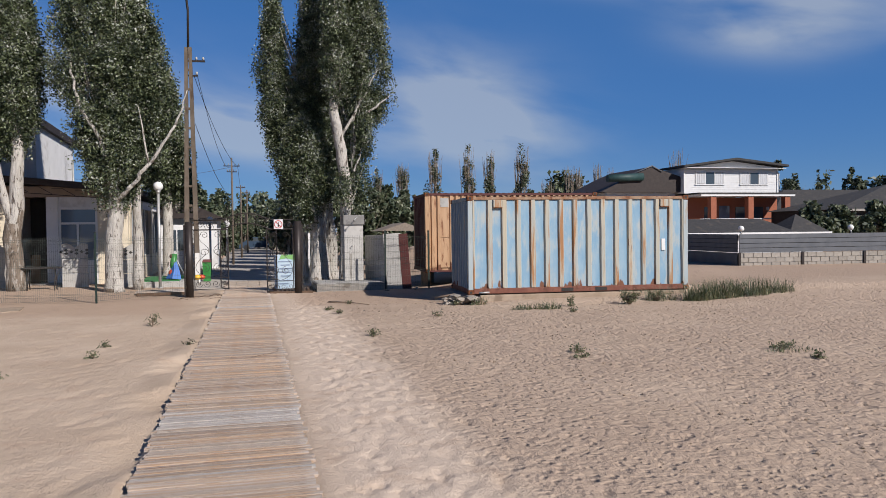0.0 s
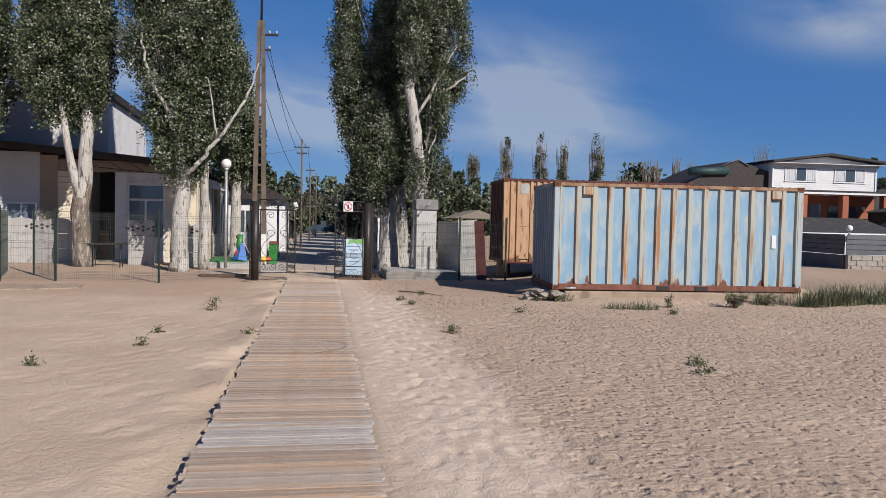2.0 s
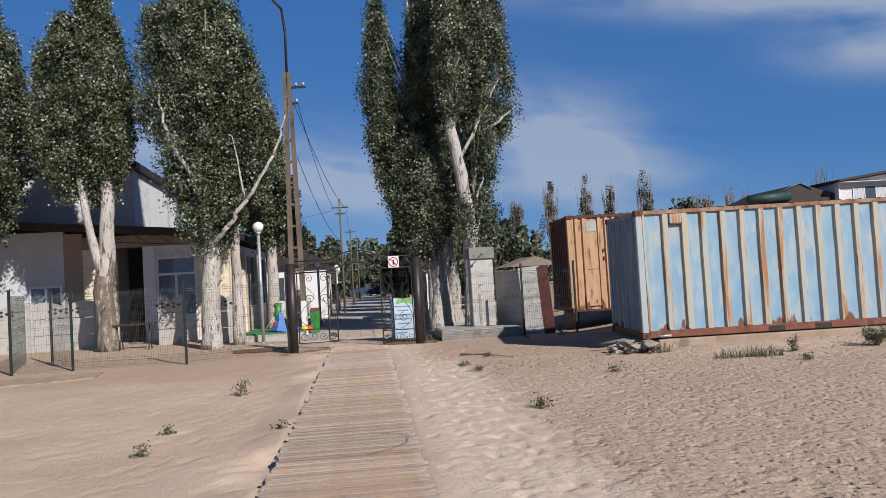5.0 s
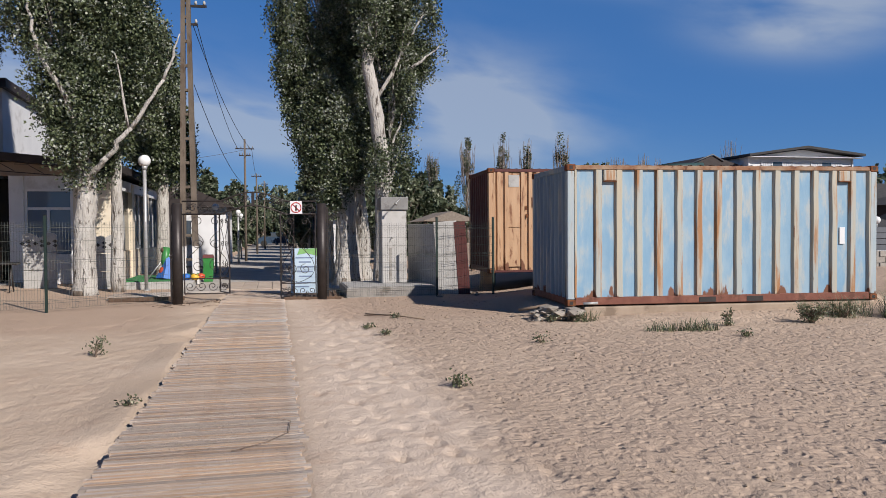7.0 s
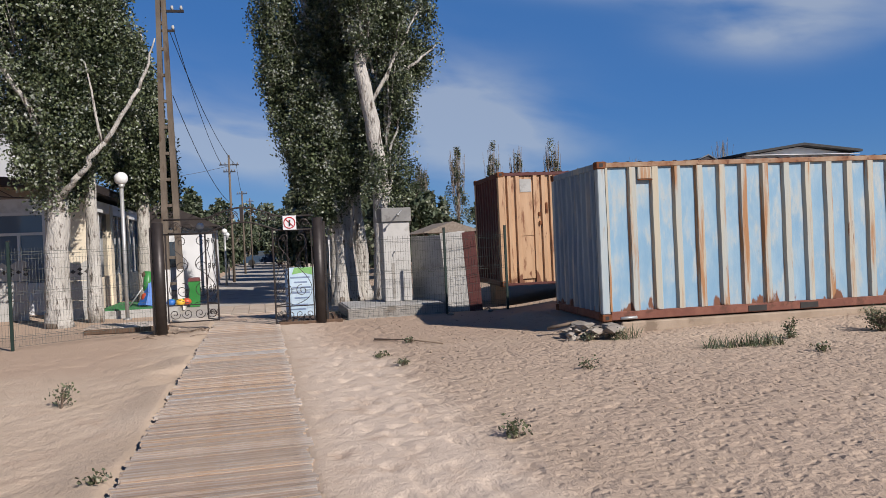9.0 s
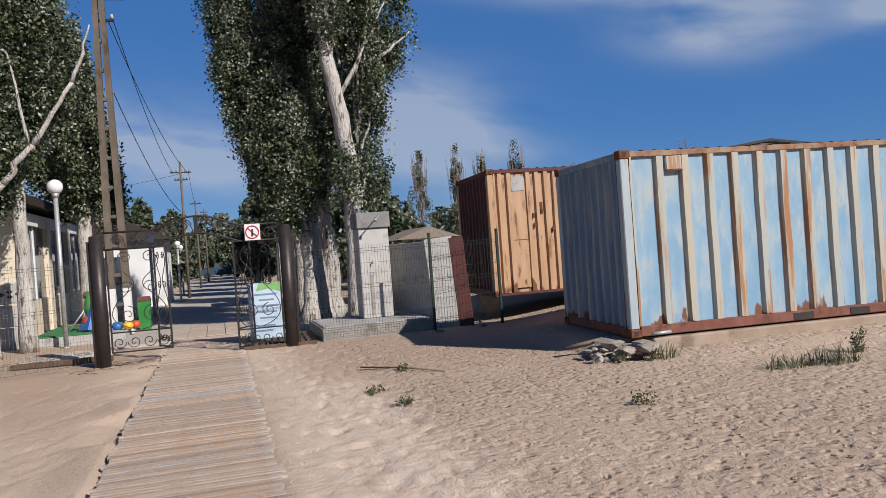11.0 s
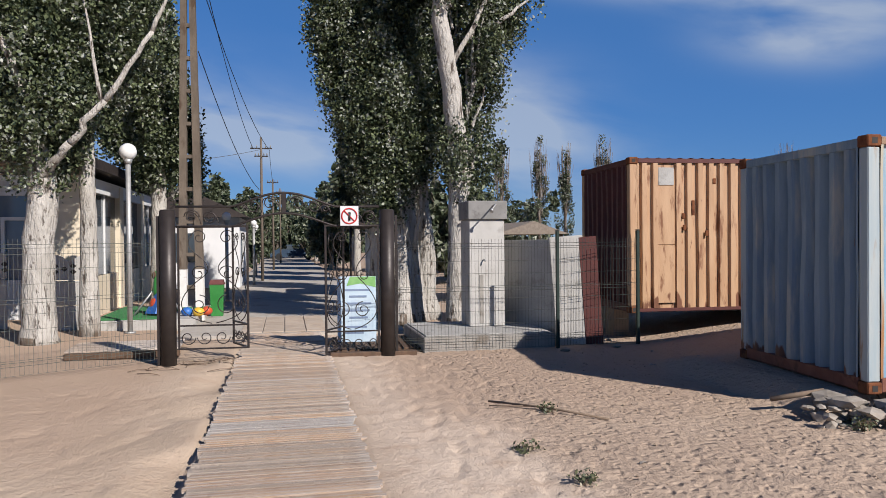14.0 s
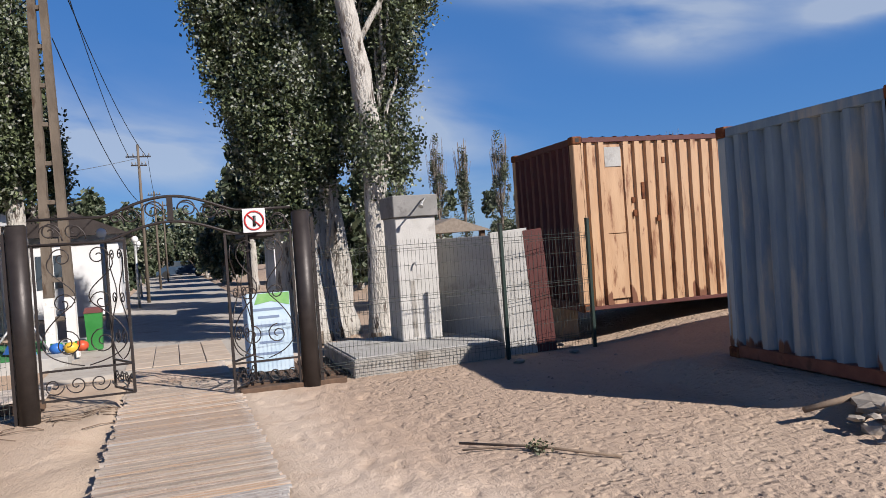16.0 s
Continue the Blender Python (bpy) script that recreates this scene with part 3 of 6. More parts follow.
# ---- leaves, trunks, trees ----
def leaf_mesh(name, centres, size, rng, ma, up_bias=0.0):
    """One small folded diamond for each centre, turned at random."""
    n = len(centres)
    a = rng.normal(size=(n, 3))
    a[:, 2] += up_bias
    a /= np.linalg.norm(a, axis=1)[:, None]
    b = np.cross(a, rng.normal(size=(n, 3)))
    b /= np.linalg.norm(b, axis=1)[:, None]
    s = size * rng.uniform(0.6, 1.3, n)[:, None]
    v = np.stack([centres - a * s, centres + b * s * 0.62 - a * 0.15 * s, centres + a * s, centres - b * s * 0.62 - a * 0.15 * s], 1).reshape(-1, 3)
    f = np.arange(4 * n).reshape(n, 4)
    me = bpy.data.meshes.new(name)
    me.from_pydata(v.tolist(), [], f.tolist())
    me.materials.append(ma)
    return me


def crown_points(lobes, count, rng, tuft=0.165, per=110):
    """Leaf places in tufts scattered through upright lobes (x, y, z0, z1, radius), thicker to the outside."""
    vol = np.array([l[4] ** 1.5 * (l[3] - l[2]) for l in lobes])
    tufts = max(1, count // per)
    pick = rng.choice(len(lobes), tufts, p=vol / vol.sum())
    L = np.array(lobes, float)[pick]
    h = rng.uniform(0.0, 1, tufts)
    prof = np.minimum(1, (h * 4.5) ** 0.6 + 0.12) * np.minimum(1, ((1.02 - h) * 1.9) ** 0.7)
    ang = rng.uniform(0, 2 * np.pi, tufts)
    r = 1.1 * L[:, 4] * prof * np.sqrt(rng.uniform(0.25, 1, tufts)) * (1 + 0.17 * np.sin(3 * ang + 9 * h + pick * 1.7) + rng.normal(0, 0.07, tufts))
    c = np.stack([L[:, 0] + r * np.cos(ang), L[:, 1] + r * np.sin(ang), L[:, 2] + h * (L[:, 3] - L[:, 2])], 1)
    k = np.repeat(np.arange(tufts), per)
    spread = np.clip(rng.normal(size=(len(k), 3)), -1.5, 1.5) * tuft * rng.uniform(0.5, 1.2, tufts)[k][:, None]
    spread[:, 2] *= 2.0
    return c[k] + spread


def limb_points(p0, p1, rng, wobble=0.035, n=7):
    p0, p1 = Vector(p0), Vector(p1)
    out = []
    for i in range(n):
        t = i / (n - 1)
        w = wobble * math.sin(math.pi * t)
        out.append(p0.lerp(p1, t) + Vector((rng.normal(0, w), rng.normal(0, w), 0)))
    return out


def trunk_mesh(bm, pts, radii, rng, sides=14):
    """A lumpy tapered stem."""
    n0 = len(bm.verts)
    tube(bm, pts, radii, sides)
    bm.verts.ensure_lookup_table()
    for v in bm.verts[n0:]:
        q = v.co
        k = noise.noise(Vector((q.x * 3.1, q.y * 3.1, q.z * 0.9))) * 0.12 + noise.noise(q * 7.0) * 0.05
        i = min(range(len(pts)), key=lambda j: abs(pts[j][2] - q.z))
        c = Vector(pts[i])
        v.co = q + Vector((q.x - c.x, q.y - c.y, 0)) * k
    return bm


def tree(x, y, trunks, lobes, leaves, seed, label, leaf=0.10, limbs=(), bark=None, group="poplars", ma=None, dark_foot=0.0, girth=1.0, full=1.0):
    """trunks: lists of (dx, dy, z, radius); lobes: (dx, dy, z0, z1, radius); limbs: (start, end, r0, r1)."""
    rng = np.random.default_rng(seed)
    lobes = [(*l[:4], l[4] * full) for l in lobes]
    ob = thing("poplar_tree", x, y, gz(x, y) - 0.05, label, "tree", group=group)
    for stem in trunks:
        pts, rad = [], []
        for a, b in zip(stem, stem[1:]):
            m = max(2, int((b[2] - a[2]) / 0.35))
            for i in range(m):
                t = i / m
                pts.append(Vector(a[:3]).lerp(Vector(b[:3]), t) + Vector((rng.normal(0, 0.012), rng.normal(0, 0.012), 0)))
                rad.append(girth * (a[3] + (b[3] - a[3]) * t))
        pts.append(Vector(stem[-1][:3]))
        rad.append(stem[-1][3])
        bm = trunk_mesh(bmesh.new(), pts, rad, rng)
        for f in bm.faces:
            c = f.calc_center_median()
            if c.z < dark_foot + (1.3 if dark_foot else 0.4) * noise.noise(Vector((c.x * 6, c.y * 6, c.z * 1.6))):
                f.material_index = 1
        part("trunk", bm, [bark or BARK, BARK_DARK], ob)
    for p0, p1, r0, r1 in limbs:
        pts = limb_points(p0, p1, rng)
        part("limb", tb(pts, [r0 + (r1 - r0) * i / 6 for i in range(7)], 8), bark or BARK, ob)
    bm = bmesh.new()
    for _ in range(46):  # inner branches that carry the leaf tufts
        l = lobes[rng.integers(len(lobes))]
        h = rng.uniform(0.0, 0.6)
        z = l[2] + h * (l[3] - l[2])
        a = rng.uniform(0, 6.28)
        c = Vector((l[0] * 0.5, l[1] * 0.5, z - 0.5))
        reach = min(2.2, 0.3 * (l[3] - l[2]))
        tube(bm, limb_points(c, (l[0] + 0.75 * l[4] * math.cos(a), l[1] + 0.75 * l[4] * math.sin(a), z + reach), rng), [0.034 - 0.004 * i for i in range(7)], 5)
    tagged(part("branchwork", bm, BARK_DARK if ma is LEAF_DULL else bark or BARK, ob), kind="stuff")
    cr = new("crown", leaf_mesh("crown", crown_points(lobes, int(leaves * 1.3), rng), leaf * (1.1 if ma else 0.92), rng, ma or LEAF))
    cr.parent = ob
    tagged(cr, kind="stuff")
    return ob


# poplars by the gate, road side
tree(3.62, 27.2, [[(0, 0, 0, 0.30), (-0.02, 0, 0.5, 0.22), (0.02, 0, 2.4, 0.18), (0.06, 0, 3.6, 0.2), (-0.1, -0.1, 4.9, 0.2), (-0.38, -0.25, 6.3, 0.17), (-0.3, -0.1, 9.5, 0.09), (-0.2, 0.1, 12.5, 0.03)]],
     [(0.62, 0.55, 3.0, 7.0, 0.36), (1.2, 0.7, 6.3, 11.6, 0.58), (0.2, 1.3, 3.4, 9.5, 0.5), (0.0, 0.9, 7.0, 13.2, 0.7), (0.75, 0.2, 4.6, 8.2, 0.3), (-0.3, -0.5, 6.7, 11.0, 0.5), (0.1, -0.3, 2.6, 3.4, 0.14), (0.0, -0.32, 3.3, 4.2, 0.24), (0.5, -0.1, 8.6, 12, 0.5)], 110000, 11,
     "tall poplar with whitewashed pale trunk and dark crown", leaf=0.044, limbs=[((-0.1, -0.1, 5.4), (1.3, 0.1, 7.9), 0.06, 0.02), ((0.9, 0, 6.3), (1.75, 0, 7.0), 0.05, 0.012), ((-0.38, -0.25, 6.2), (-0.7, -0.2, 9.0), 0.08, 0.03)])
tree(2.95, 28.4, [[(-0.32, -0.15, 0, 0.32), (-0.28, -0.1, 0.5, 0.2), (-0.22, 0, 1.2, 0.17), (-0.3, 0.1, 3.0, 0.15), (-0.6, 0.2, 7.0, 0.08), (-0.7, 0.2, 11, 0.03)], [(0.02, 0.2, 0, 0.34), (0.05, 0.2, 0.6, 0.22), (-0.06, 0.2, 1.6, 0.18), (-0.2, 0.2, 3.5, 0.14), (-0.5, 0.3, 7, 0.06)], [(0.36, 0.5, 0, 0.33), (0.3, 0.5, 0.6, 0.22), (0.34, 0.5, 1.4, 0.2), (0.2, 0.5, 3.4, 0.15), (0.1, 0.4, 7, 0.05)], [(-0.75, 1.1, 0, 0.25), (-0.7, 1.05, 0.7, 0.17), (-0.65, 0.9, 3.0, 0.13), (-0.7, 0.6, 6, 0.05)]],
     [(-0.75, -0.1, 2.5, 7.2, 0.68), (-1.75, 0.4, 5.6, 11.0, 0.46), (-0.3, 0.3, 5.5, 11.2, 0.62), (-0.1, -0.4, 3.3, 6.0, 0.45), (-1.3, 0.2, 3.8, 7.8, 0.5)], 115000, 12,
     "poplar clump with several pale twisted trunks and dense dark crown", girth=1.12, leaf=0.044, limbs=[((-0.1, 0, 1.5), (-0.7, -0.7, 4.4), 0.06, 0.02), ((0, 0, 1.6), (0.2, -0.6, 4.4), 0.05, 0.015), ((-0.4, 0, 2.0), (-1.2, -0.4, 4.9), 0.05, 0.015)])
tree(3.4, 31.6, [[(0, 0, 0, 0.38), (0, 0, 0.6, 0.27), (0, 0, 2.5, 0.23), (-0.1, 0, 5, 0.15), (-0.2, 0, 10, 0.04)], [(-0.55, 0.3, 0, 0.3), (-0.5, 0.3, 0.7, 0.22), (-0.5, 0.3, 2.5, 0.19), (-0.8, 0.4, 8, 0.05)]],
     [(-0.6, 0, 3.2, 8.2, 0.7), (0.1, 0.2, 3.6, 9.5, 0.65), (-1.2, 0.6, 3.6, 7.4, 0.5)], 42000, 13, "poplar clump with pale flared trunks beside the road", leaf=0.055)
# poplars on the other side
tree(-4.2, 26.85, [[(0, 0, 0, 0.36), (0.02, 0, 0.4, 0.30), (0.0, 0, 1.6, 0.26), (0.1, 0, 3.0, 0.24), (-0.15, 0, 4.4, 0.2), (-0.4, 0, 7.0, 0.12), (-0.3, 0, 11.5, 0.04)], [(0.62, 0.95, 0.0, 0.2), (0.64, 0.9, 2.4, 0.15), (0.65, 0.8, 4.5, 0.11), (0.8, 0.5, 8, 0.05)]],
     [(-0.5, 0.2, 4.6, 12.4, 0.66), (0.1, 0.4, 3.4, 11.6, 0.8), (1.3, 0.4, 4.8, 8.9, 0.55), (-1.4, 0.3, 6.6, 10.2, 0.42), (0.15, 0.0, 3.1, 6.6, 0.65), (0.8, 0.3, 6, 10.2, 0.62)], 135000, 21,
     "large poplar with thick whitewashed trunk and bare pale limb", full=1.22, leaf=0.047, limbs=[((0.05, -0.1, 3.0), (0.72, -0.6, 3.6), 0.085, 0.07), ((0.72, -0.6, 3.6), (1.3, -0.62, 4.35), 0.07, 0.058), ((1.3, -0.62, 4.35), (2.1, -0.6, 5.6), 0.058, 0.04), ((2.1, -0.6, 5.6), (2.5, -0.55, 6.8), 0.045, 0.015), ((1.25, -0.62, 4.3), (0.95, -0.6, 6.2), 0.04, 0.015), ((-0.1, -0.1, 4.2), (-0.2, -0.6, 5.05), 0.09, 0.07), ((-0.2, -0.6, 5.05), (-0.85, -0.6, 6.2), 0.07, 0.045), ((-0.85, -0.6, 6.2), (-1.1, -0.5, 7.8), 0.06, 0.02)])
tree(-7.4, 27.6, [[(0.05, 0, 0, 0.34), (0, 0, 0.8, 0.27), (-0.1, 0, 1.8, 0.28), (0.05, 0, 2.8, 0.24), (0.15, 0, 4.3, 0.2), (0.1, 0, 7, 0.13), (0, 0, 11, 0.04)], [(-0.05, -0.05, 2.4, 0.16), (-0.35, -0.1, 3.6, 0.12), (-0.6, -0.1, 5.2, 0.1), (-0.9, 0, 8, 0.04)]],
     [(-1.0, 0.2, 5.0, 10.0, 0.66), (-0.1, 0.2, 4.8, 11.9, 0.62), (0.4, 0.2, 5.6, 9.8, 0.4), (-1.65, 0.2, 5.8, 9.2, 0.42)], 98000, 22, "poplar with rough brown lower bark and forked white trunk", full=1.1, leaf=0.05, dark_foot=2.7)
tree(-11.3, 28.4, [[(0, 0, 0, 0.26), (0.02, 0, 1.2, 0.2), (0.08, 0, 2.6, 0.2), (0.12, 0, 4.4, 0.17), (0.1, 0, 10, 0.04)], [(0.0, 0, 3.4, 0.1), (-0.5, 0, 4.6, 0.08), (-0.9, 0, 7, 0.03)]],
     [(-0.5, 0.2, 4.2, 10.4, 0.65), (0.3, 0.2, 4.0, 11.2, 0.7), (0.9, 0.2, 5, 9.8, 0.5), (-1.0, 0.2, 5, 9.6, 0.45), (-0.15, -0.2, 1.1, 2.2, 0.16)], 92000, 23, "poplar with whitewashed slim trunk before the white building", full=1.05, leaf=0.05)
tree(-14.6, 28.8, [[(0, 0, 0, 0.28), (0.1, 0, 3, 0.22), (0.6, 0, 5.2, 0.16), (0.4, 0, 10, 0.04)]],
     [(-0.5, 0, 4.4, 11.4, 0.95), (0.7, 0, 5.4, 11.0, 0.75)], 60000, 24, "poplar with pale leaning trunk beside the porch", full=1.15, leaf=0.055, limbs=[((0.1, -0.1, 3.2), (1.2, -0.2, 5.2), 0.1, 0.05)])
tree(-3.2, 33.6, [[(0, 0, 0, 0.24), (0.05, 0, 3, 0.19), (0.2, 0, 9, 0.05)], [(0.1, 0, 2.2, 0.1), (-0.5, 0, 5, 0.07)]], [(-0.1, 0, 3.6, 8.6, 0.7), (-0.8, 0, 4.4, 8.4, 0.6), (0.7, 0.4, 3.4, 5.4, 0.38)], 44000, 26, "poplar with pale trunk and shaded dark crown", full=1.25, leaf=0.06)

# trees farther down the road
for k, (x, y, h, w) in enumerate([(3.6, 38, 8.5, 1.3), (3.9, 44, 8.0, 1.3), (3.7, 50, 7.5, 1.4), (4.2, 57, 8, 1.5), (4.0, 66, 8, 1.8)]):
    tree(x, y, [[(0, 0, 0, 0.2), (0, 0, 3, 0.15), (0, 0, h - 1, 0.04)]], [(0, 0, 2.6, h * 0.85, w * 0.75), (-0.7, 0.2, 3.0, h * 0.7, w * 0.5)], 6000, 40 + k, "roadside tree with whitewashed trunk and dark crown", leaf=0.16, group="roadside trees", ma=LEAF_DULL)
for k, (x, y, h, w) in enumerate([(-3.0, 52, 4.6, 1.5), (-4.0, 60, 5.5, 1.6), (-2.8, 78, 6, 2.2), (6.8, 42, 4.3, 1.3), (9.0, 48, 4.2, 1.6), (7.2, 54, 5.0, 1.7), (12, 58, 4.4, 1.8), (3.0, 60, 4.2, 1.0), (3.3, 70, 4.6, 1.2), (2.7, 77, 4.8, 1.2), (4.6, 80, 5.4, 1.6), (-2.6, 70, 4.4, 1.2), (-3.2, 86, 5.4, 1.8), (-1.0, 90, 4.6, 1.5), (0.9, 93, 4.4, 1.4), (2.8, 91, 5.2, 1.6), (35.2, 40.8, 2.7, 0.8), (37.8, 41.4, 2.6, 0.8), (41.8, 42.5, 2.9, 0.9), (58.0, 73, 8.6, 1.7), (61.5, 75, 7.4, 1.7), (68.0, 73, 8.0, 1.5), (75.0, 74, 8.8, 1.5)]):
    tree(x, y, [[(0, 0, 0, 0.16), (0, 0, 2, 0.12), (0, 0, h - 1, 0.04)]], [(0, 0, 0.7, h, w), (0.9, 0.2, 0.9, h * 0.75, w * 0.7), (-1.0, -0.2, 0.8, h * 0.65, w * 0.7)], 5000, 60 + k, "bushy green broadleaf tree beyond the fence", leaf=0.15, group="bushy trees", ma=LEAF_DULL)


def far_poplar(x, y, h, w, seed, bare):
    """A slim far poplar, its twigs standing bare above the leaves."""
    rng = np.random.default_rng(seed)
    ob = thing("slim_poplar", x, y, 0, "slim far poplar with bare upright twigs at its top", "tree", group="far poplars")
    part("trunk", tb([(0, 0, 0), (0, 0, h * 0.55), (0.05, 0, h * 0.9)], [0.14, 0.09, 0.02], 6), BARK_DARK, ob)
    bm = bmesh.new()
    for _ in range(46):
        a, z0 = rng.uniform(0, 6.28), rng.uniform(0.25, 0.7) * h
        r = w * rng.uniform(0.2, 1.0)
        top = h * rng.uniform(0.78, 1.0)
        tube(bm, [(0, 0, z0), (r * math.cos(a) * 0.7, r * math.sin(a) * 0.7, z0 + 0.3 * (top - z0)), (r * math.cos(a), r * math.sin(a), top)], [0.03, 0.022, 0.012], 4, cap=False)
    tagged(part("twig_mass", bm, BARK_DARK, ob), kind="stuff")
    cr = new("crown", leaf_mesh("crown", crown_points([(0, 0, 1.0, h * bare, w), (0.1, 0, 2.0, min(0.97, bare + 0.18) * h, w * 0.7)], 4200, rng, 0.17), 0.085, rng, LEAF_DULL))
    cr.parent = ob
    tagged(cr, kind="stuff")


for k, (x, h, w, b) in enumerate([(18.5, 10.4, 1.0, 0.8), (22.0, 10.7, 0.95, 0.82), (24.4, 10.4, 0.85, 0.72), (27.9, 10.9, 1.0, 0.88), (30.9, 7.2, 0.8, 0.8), (33.4, 8.9, 0.7, 0.5), (34.4, 8.6, 0.6, 0.5), (36.6, 9.3, 0.6, 0.45), (38.2, 8.6, 0.5, 0.4), (46.5, 10.8, 1.1, 0.5), (15.0, 9.0, 0.9, 0.8), (12.5, 8.2, 0.9, 0.8)]):
    far_poplar(x, 75, h, w, 80 + k, b)


def far_woods():
    rng = np.random.default_rng(3)
    lobes = []
    for _ in range(60):
        lobes.append((rng.uniform(-60, 12), rng.uniform(95, 130), 0, rng.uniform(4.5, 8), rng.uniform(2, 4)))
    for _ in range(90):
        lobes.append((rng.uniform(30, 150), rng.uniform(78, 120), 0, rng.uniform(5, 9), rng.uniform(1.5, 3)))
    ob = new("far_woods", leaf_mesh("far_woods", crown_points(lobes, 60000, rng, 0.5), 0.34, rng, LEAF_DULL))
    tagged(ob, "dark green belt of distant trees", "trees", kind="stuff")


far_woods()


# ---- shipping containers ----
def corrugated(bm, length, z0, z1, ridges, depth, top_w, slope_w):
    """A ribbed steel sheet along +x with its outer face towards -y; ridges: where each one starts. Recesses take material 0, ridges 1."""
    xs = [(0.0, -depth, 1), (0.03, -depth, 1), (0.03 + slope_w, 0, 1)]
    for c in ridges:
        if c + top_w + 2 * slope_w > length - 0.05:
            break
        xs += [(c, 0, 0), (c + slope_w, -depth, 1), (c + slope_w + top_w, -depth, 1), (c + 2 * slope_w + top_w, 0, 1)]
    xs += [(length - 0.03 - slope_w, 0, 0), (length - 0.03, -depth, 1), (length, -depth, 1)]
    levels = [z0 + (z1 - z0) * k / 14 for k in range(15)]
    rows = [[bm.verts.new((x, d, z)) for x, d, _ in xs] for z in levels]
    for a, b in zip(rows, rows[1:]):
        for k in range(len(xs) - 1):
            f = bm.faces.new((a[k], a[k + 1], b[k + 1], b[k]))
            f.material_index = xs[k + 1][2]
    return bm


def dent_sheet(bm, amount, seed):
    for v in bm.verts:
        v.co.x += 0.7 * amount * noise.noise(Vector((v.co.x * 2.3, v.co.z * 1.6, seed + 5.0)))
        v.co.y += amount * noise.noise(Vector((v.co.x * 1.7 + seed, v.co.z * 0.9, seed)))
    return bm


def container(name, x, y, z, rz, label, paint, ridge, end_paint, rail, post, side_ribs, end_ribs, side_form, long=6.06, wide=2.44, high=2.59, top_rail=None, header=None, foot=0.155):
    ob = thing("shipping_container", x, y, z, label, "container", rz, group="shipping containers")
    top_rail = top_rail or rail
    for sx in (0, 1):
        for sy in (0, 1):
            x0, y0 = sx * (long - 0.16), sy * (wide - 0.16)
            part("corner_post", bx(x0 + 0.012, x0 + 0.148, y0 + 0.012, y0 + 0.148, 0.12, high - 0.12, 0.012), post, ob)
            for z0 in (0, high - 0.118):
                bm = bx(x0, x0 + 0.16, y0, y0 + 0.16, z0, z0 + 0.118, 0.012)
                fit_ob = part("corner_casting", bm, RUST, ob)
                # Flat dark patch painted for the shade inside the hole.
                part("casting_hole", bx(x0 + 0.05, x0 + 0.11, y0 - 0.002, y0 + 0.01, z0 + 0.03, z0 + 0.09), DARK_FILL, fit_ob)
    for sy in (0.012, wide - 0.112):
        part("bottom_rail", bx(0.16, long - 0.16, sy, sy + 0.1, 0.015, foot, 0.008), rail, ob)
        part("top_rail", bx(0.16, long - 0.16, sy, sy + 0.07, high - 0.1, high - 0.02, 0.008), top_rail, ob)
    for sx in (0.012, long - 0.112):
        part("end_sill", bx(sx, sx + 0.1, 0.16, wide - 0.16, 0.015, 0.15, 0.008), rail, ob)
        part("end_header", bx(sx, sx + 0.08, 0.16, wide - 0.16, high - 0.12, high - 0.02, 0.008), header or top_rail, ob)
    # sheets: two long sides and two ends
    inner = long - 0.296
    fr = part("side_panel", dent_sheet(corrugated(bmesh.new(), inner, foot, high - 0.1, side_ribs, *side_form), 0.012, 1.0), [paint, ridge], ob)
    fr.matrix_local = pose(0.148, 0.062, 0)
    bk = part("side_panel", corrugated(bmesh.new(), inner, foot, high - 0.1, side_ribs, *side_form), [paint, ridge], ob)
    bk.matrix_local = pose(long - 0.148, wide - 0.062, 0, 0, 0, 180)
    for ang, px, py in ((-90, 0.1, wide - 0.148), (90, long - 0.1, 0.148)):
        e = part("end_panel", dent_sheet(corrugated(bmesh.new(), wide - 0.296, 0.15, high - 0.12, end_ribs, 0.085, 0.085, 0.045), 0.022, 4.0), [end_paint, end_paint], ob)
        e.matrix_local = pose(px, py, 0, 0, 0, ang)
    roof = bmesh.new()
    n = 60
    a = [[roof.verts.new((0.05 + (long - 0.1) * k / n, yy, high - 0.03 + (0.028 if k % 2 else 0))) for k in range(n + 1)] for yy in (0.05, wide - 0.05)]
    for k in range(n):
        roof.faces.new((a[0][k], a[0][k + 1], a[1][k + 1], a[1][k]))
    part("roof_panel", roof, rail, ob)
    part("floor", bx(0.12, long - 0.12, 0.12, wide - 0.12, 0.06, 0.14), WOOD, ob)
    return ob


# End walls and header take the blue with shade put into its colour.
BOX_A = container("a", 5.79, 18.49, 0.20, -4.3, "weathered pale blue shipping container with rust streaks on a concrete footing", BLUE, BEIGE, BLUE_END_SHADED, RED_RAIL, BLUE_POST, [0.375 + 0.391 * k for k in range(14)], [0.1 + 0.255 * k for k in range(9)], (0.056, 0.10, 0.03), long=6.2, high=2.58, top_rail=RUSTED_RAIL, header=BLUE_END_SHADED)
for fx in (0.70, 5.38):  # vent hoods in two of the recesses
    v = part("vent_cover", bx(fx, fx + 0.24, 0.004, 0.05, 2.28, 2.475, 0.01), BEIGE, BOX_A)
    part("hood_lip", bx(fx - 0.005, fx + 0.245, -0.012, 0.03, 2.262, 2.279, 0.004), RUST, v)
part("pale_label", bx(5.42, 5.53, 0.035, 0.07, 1.08, 1.40, 0.004), PLASTIC_WHITE, BOX_A, "blank white label plate")
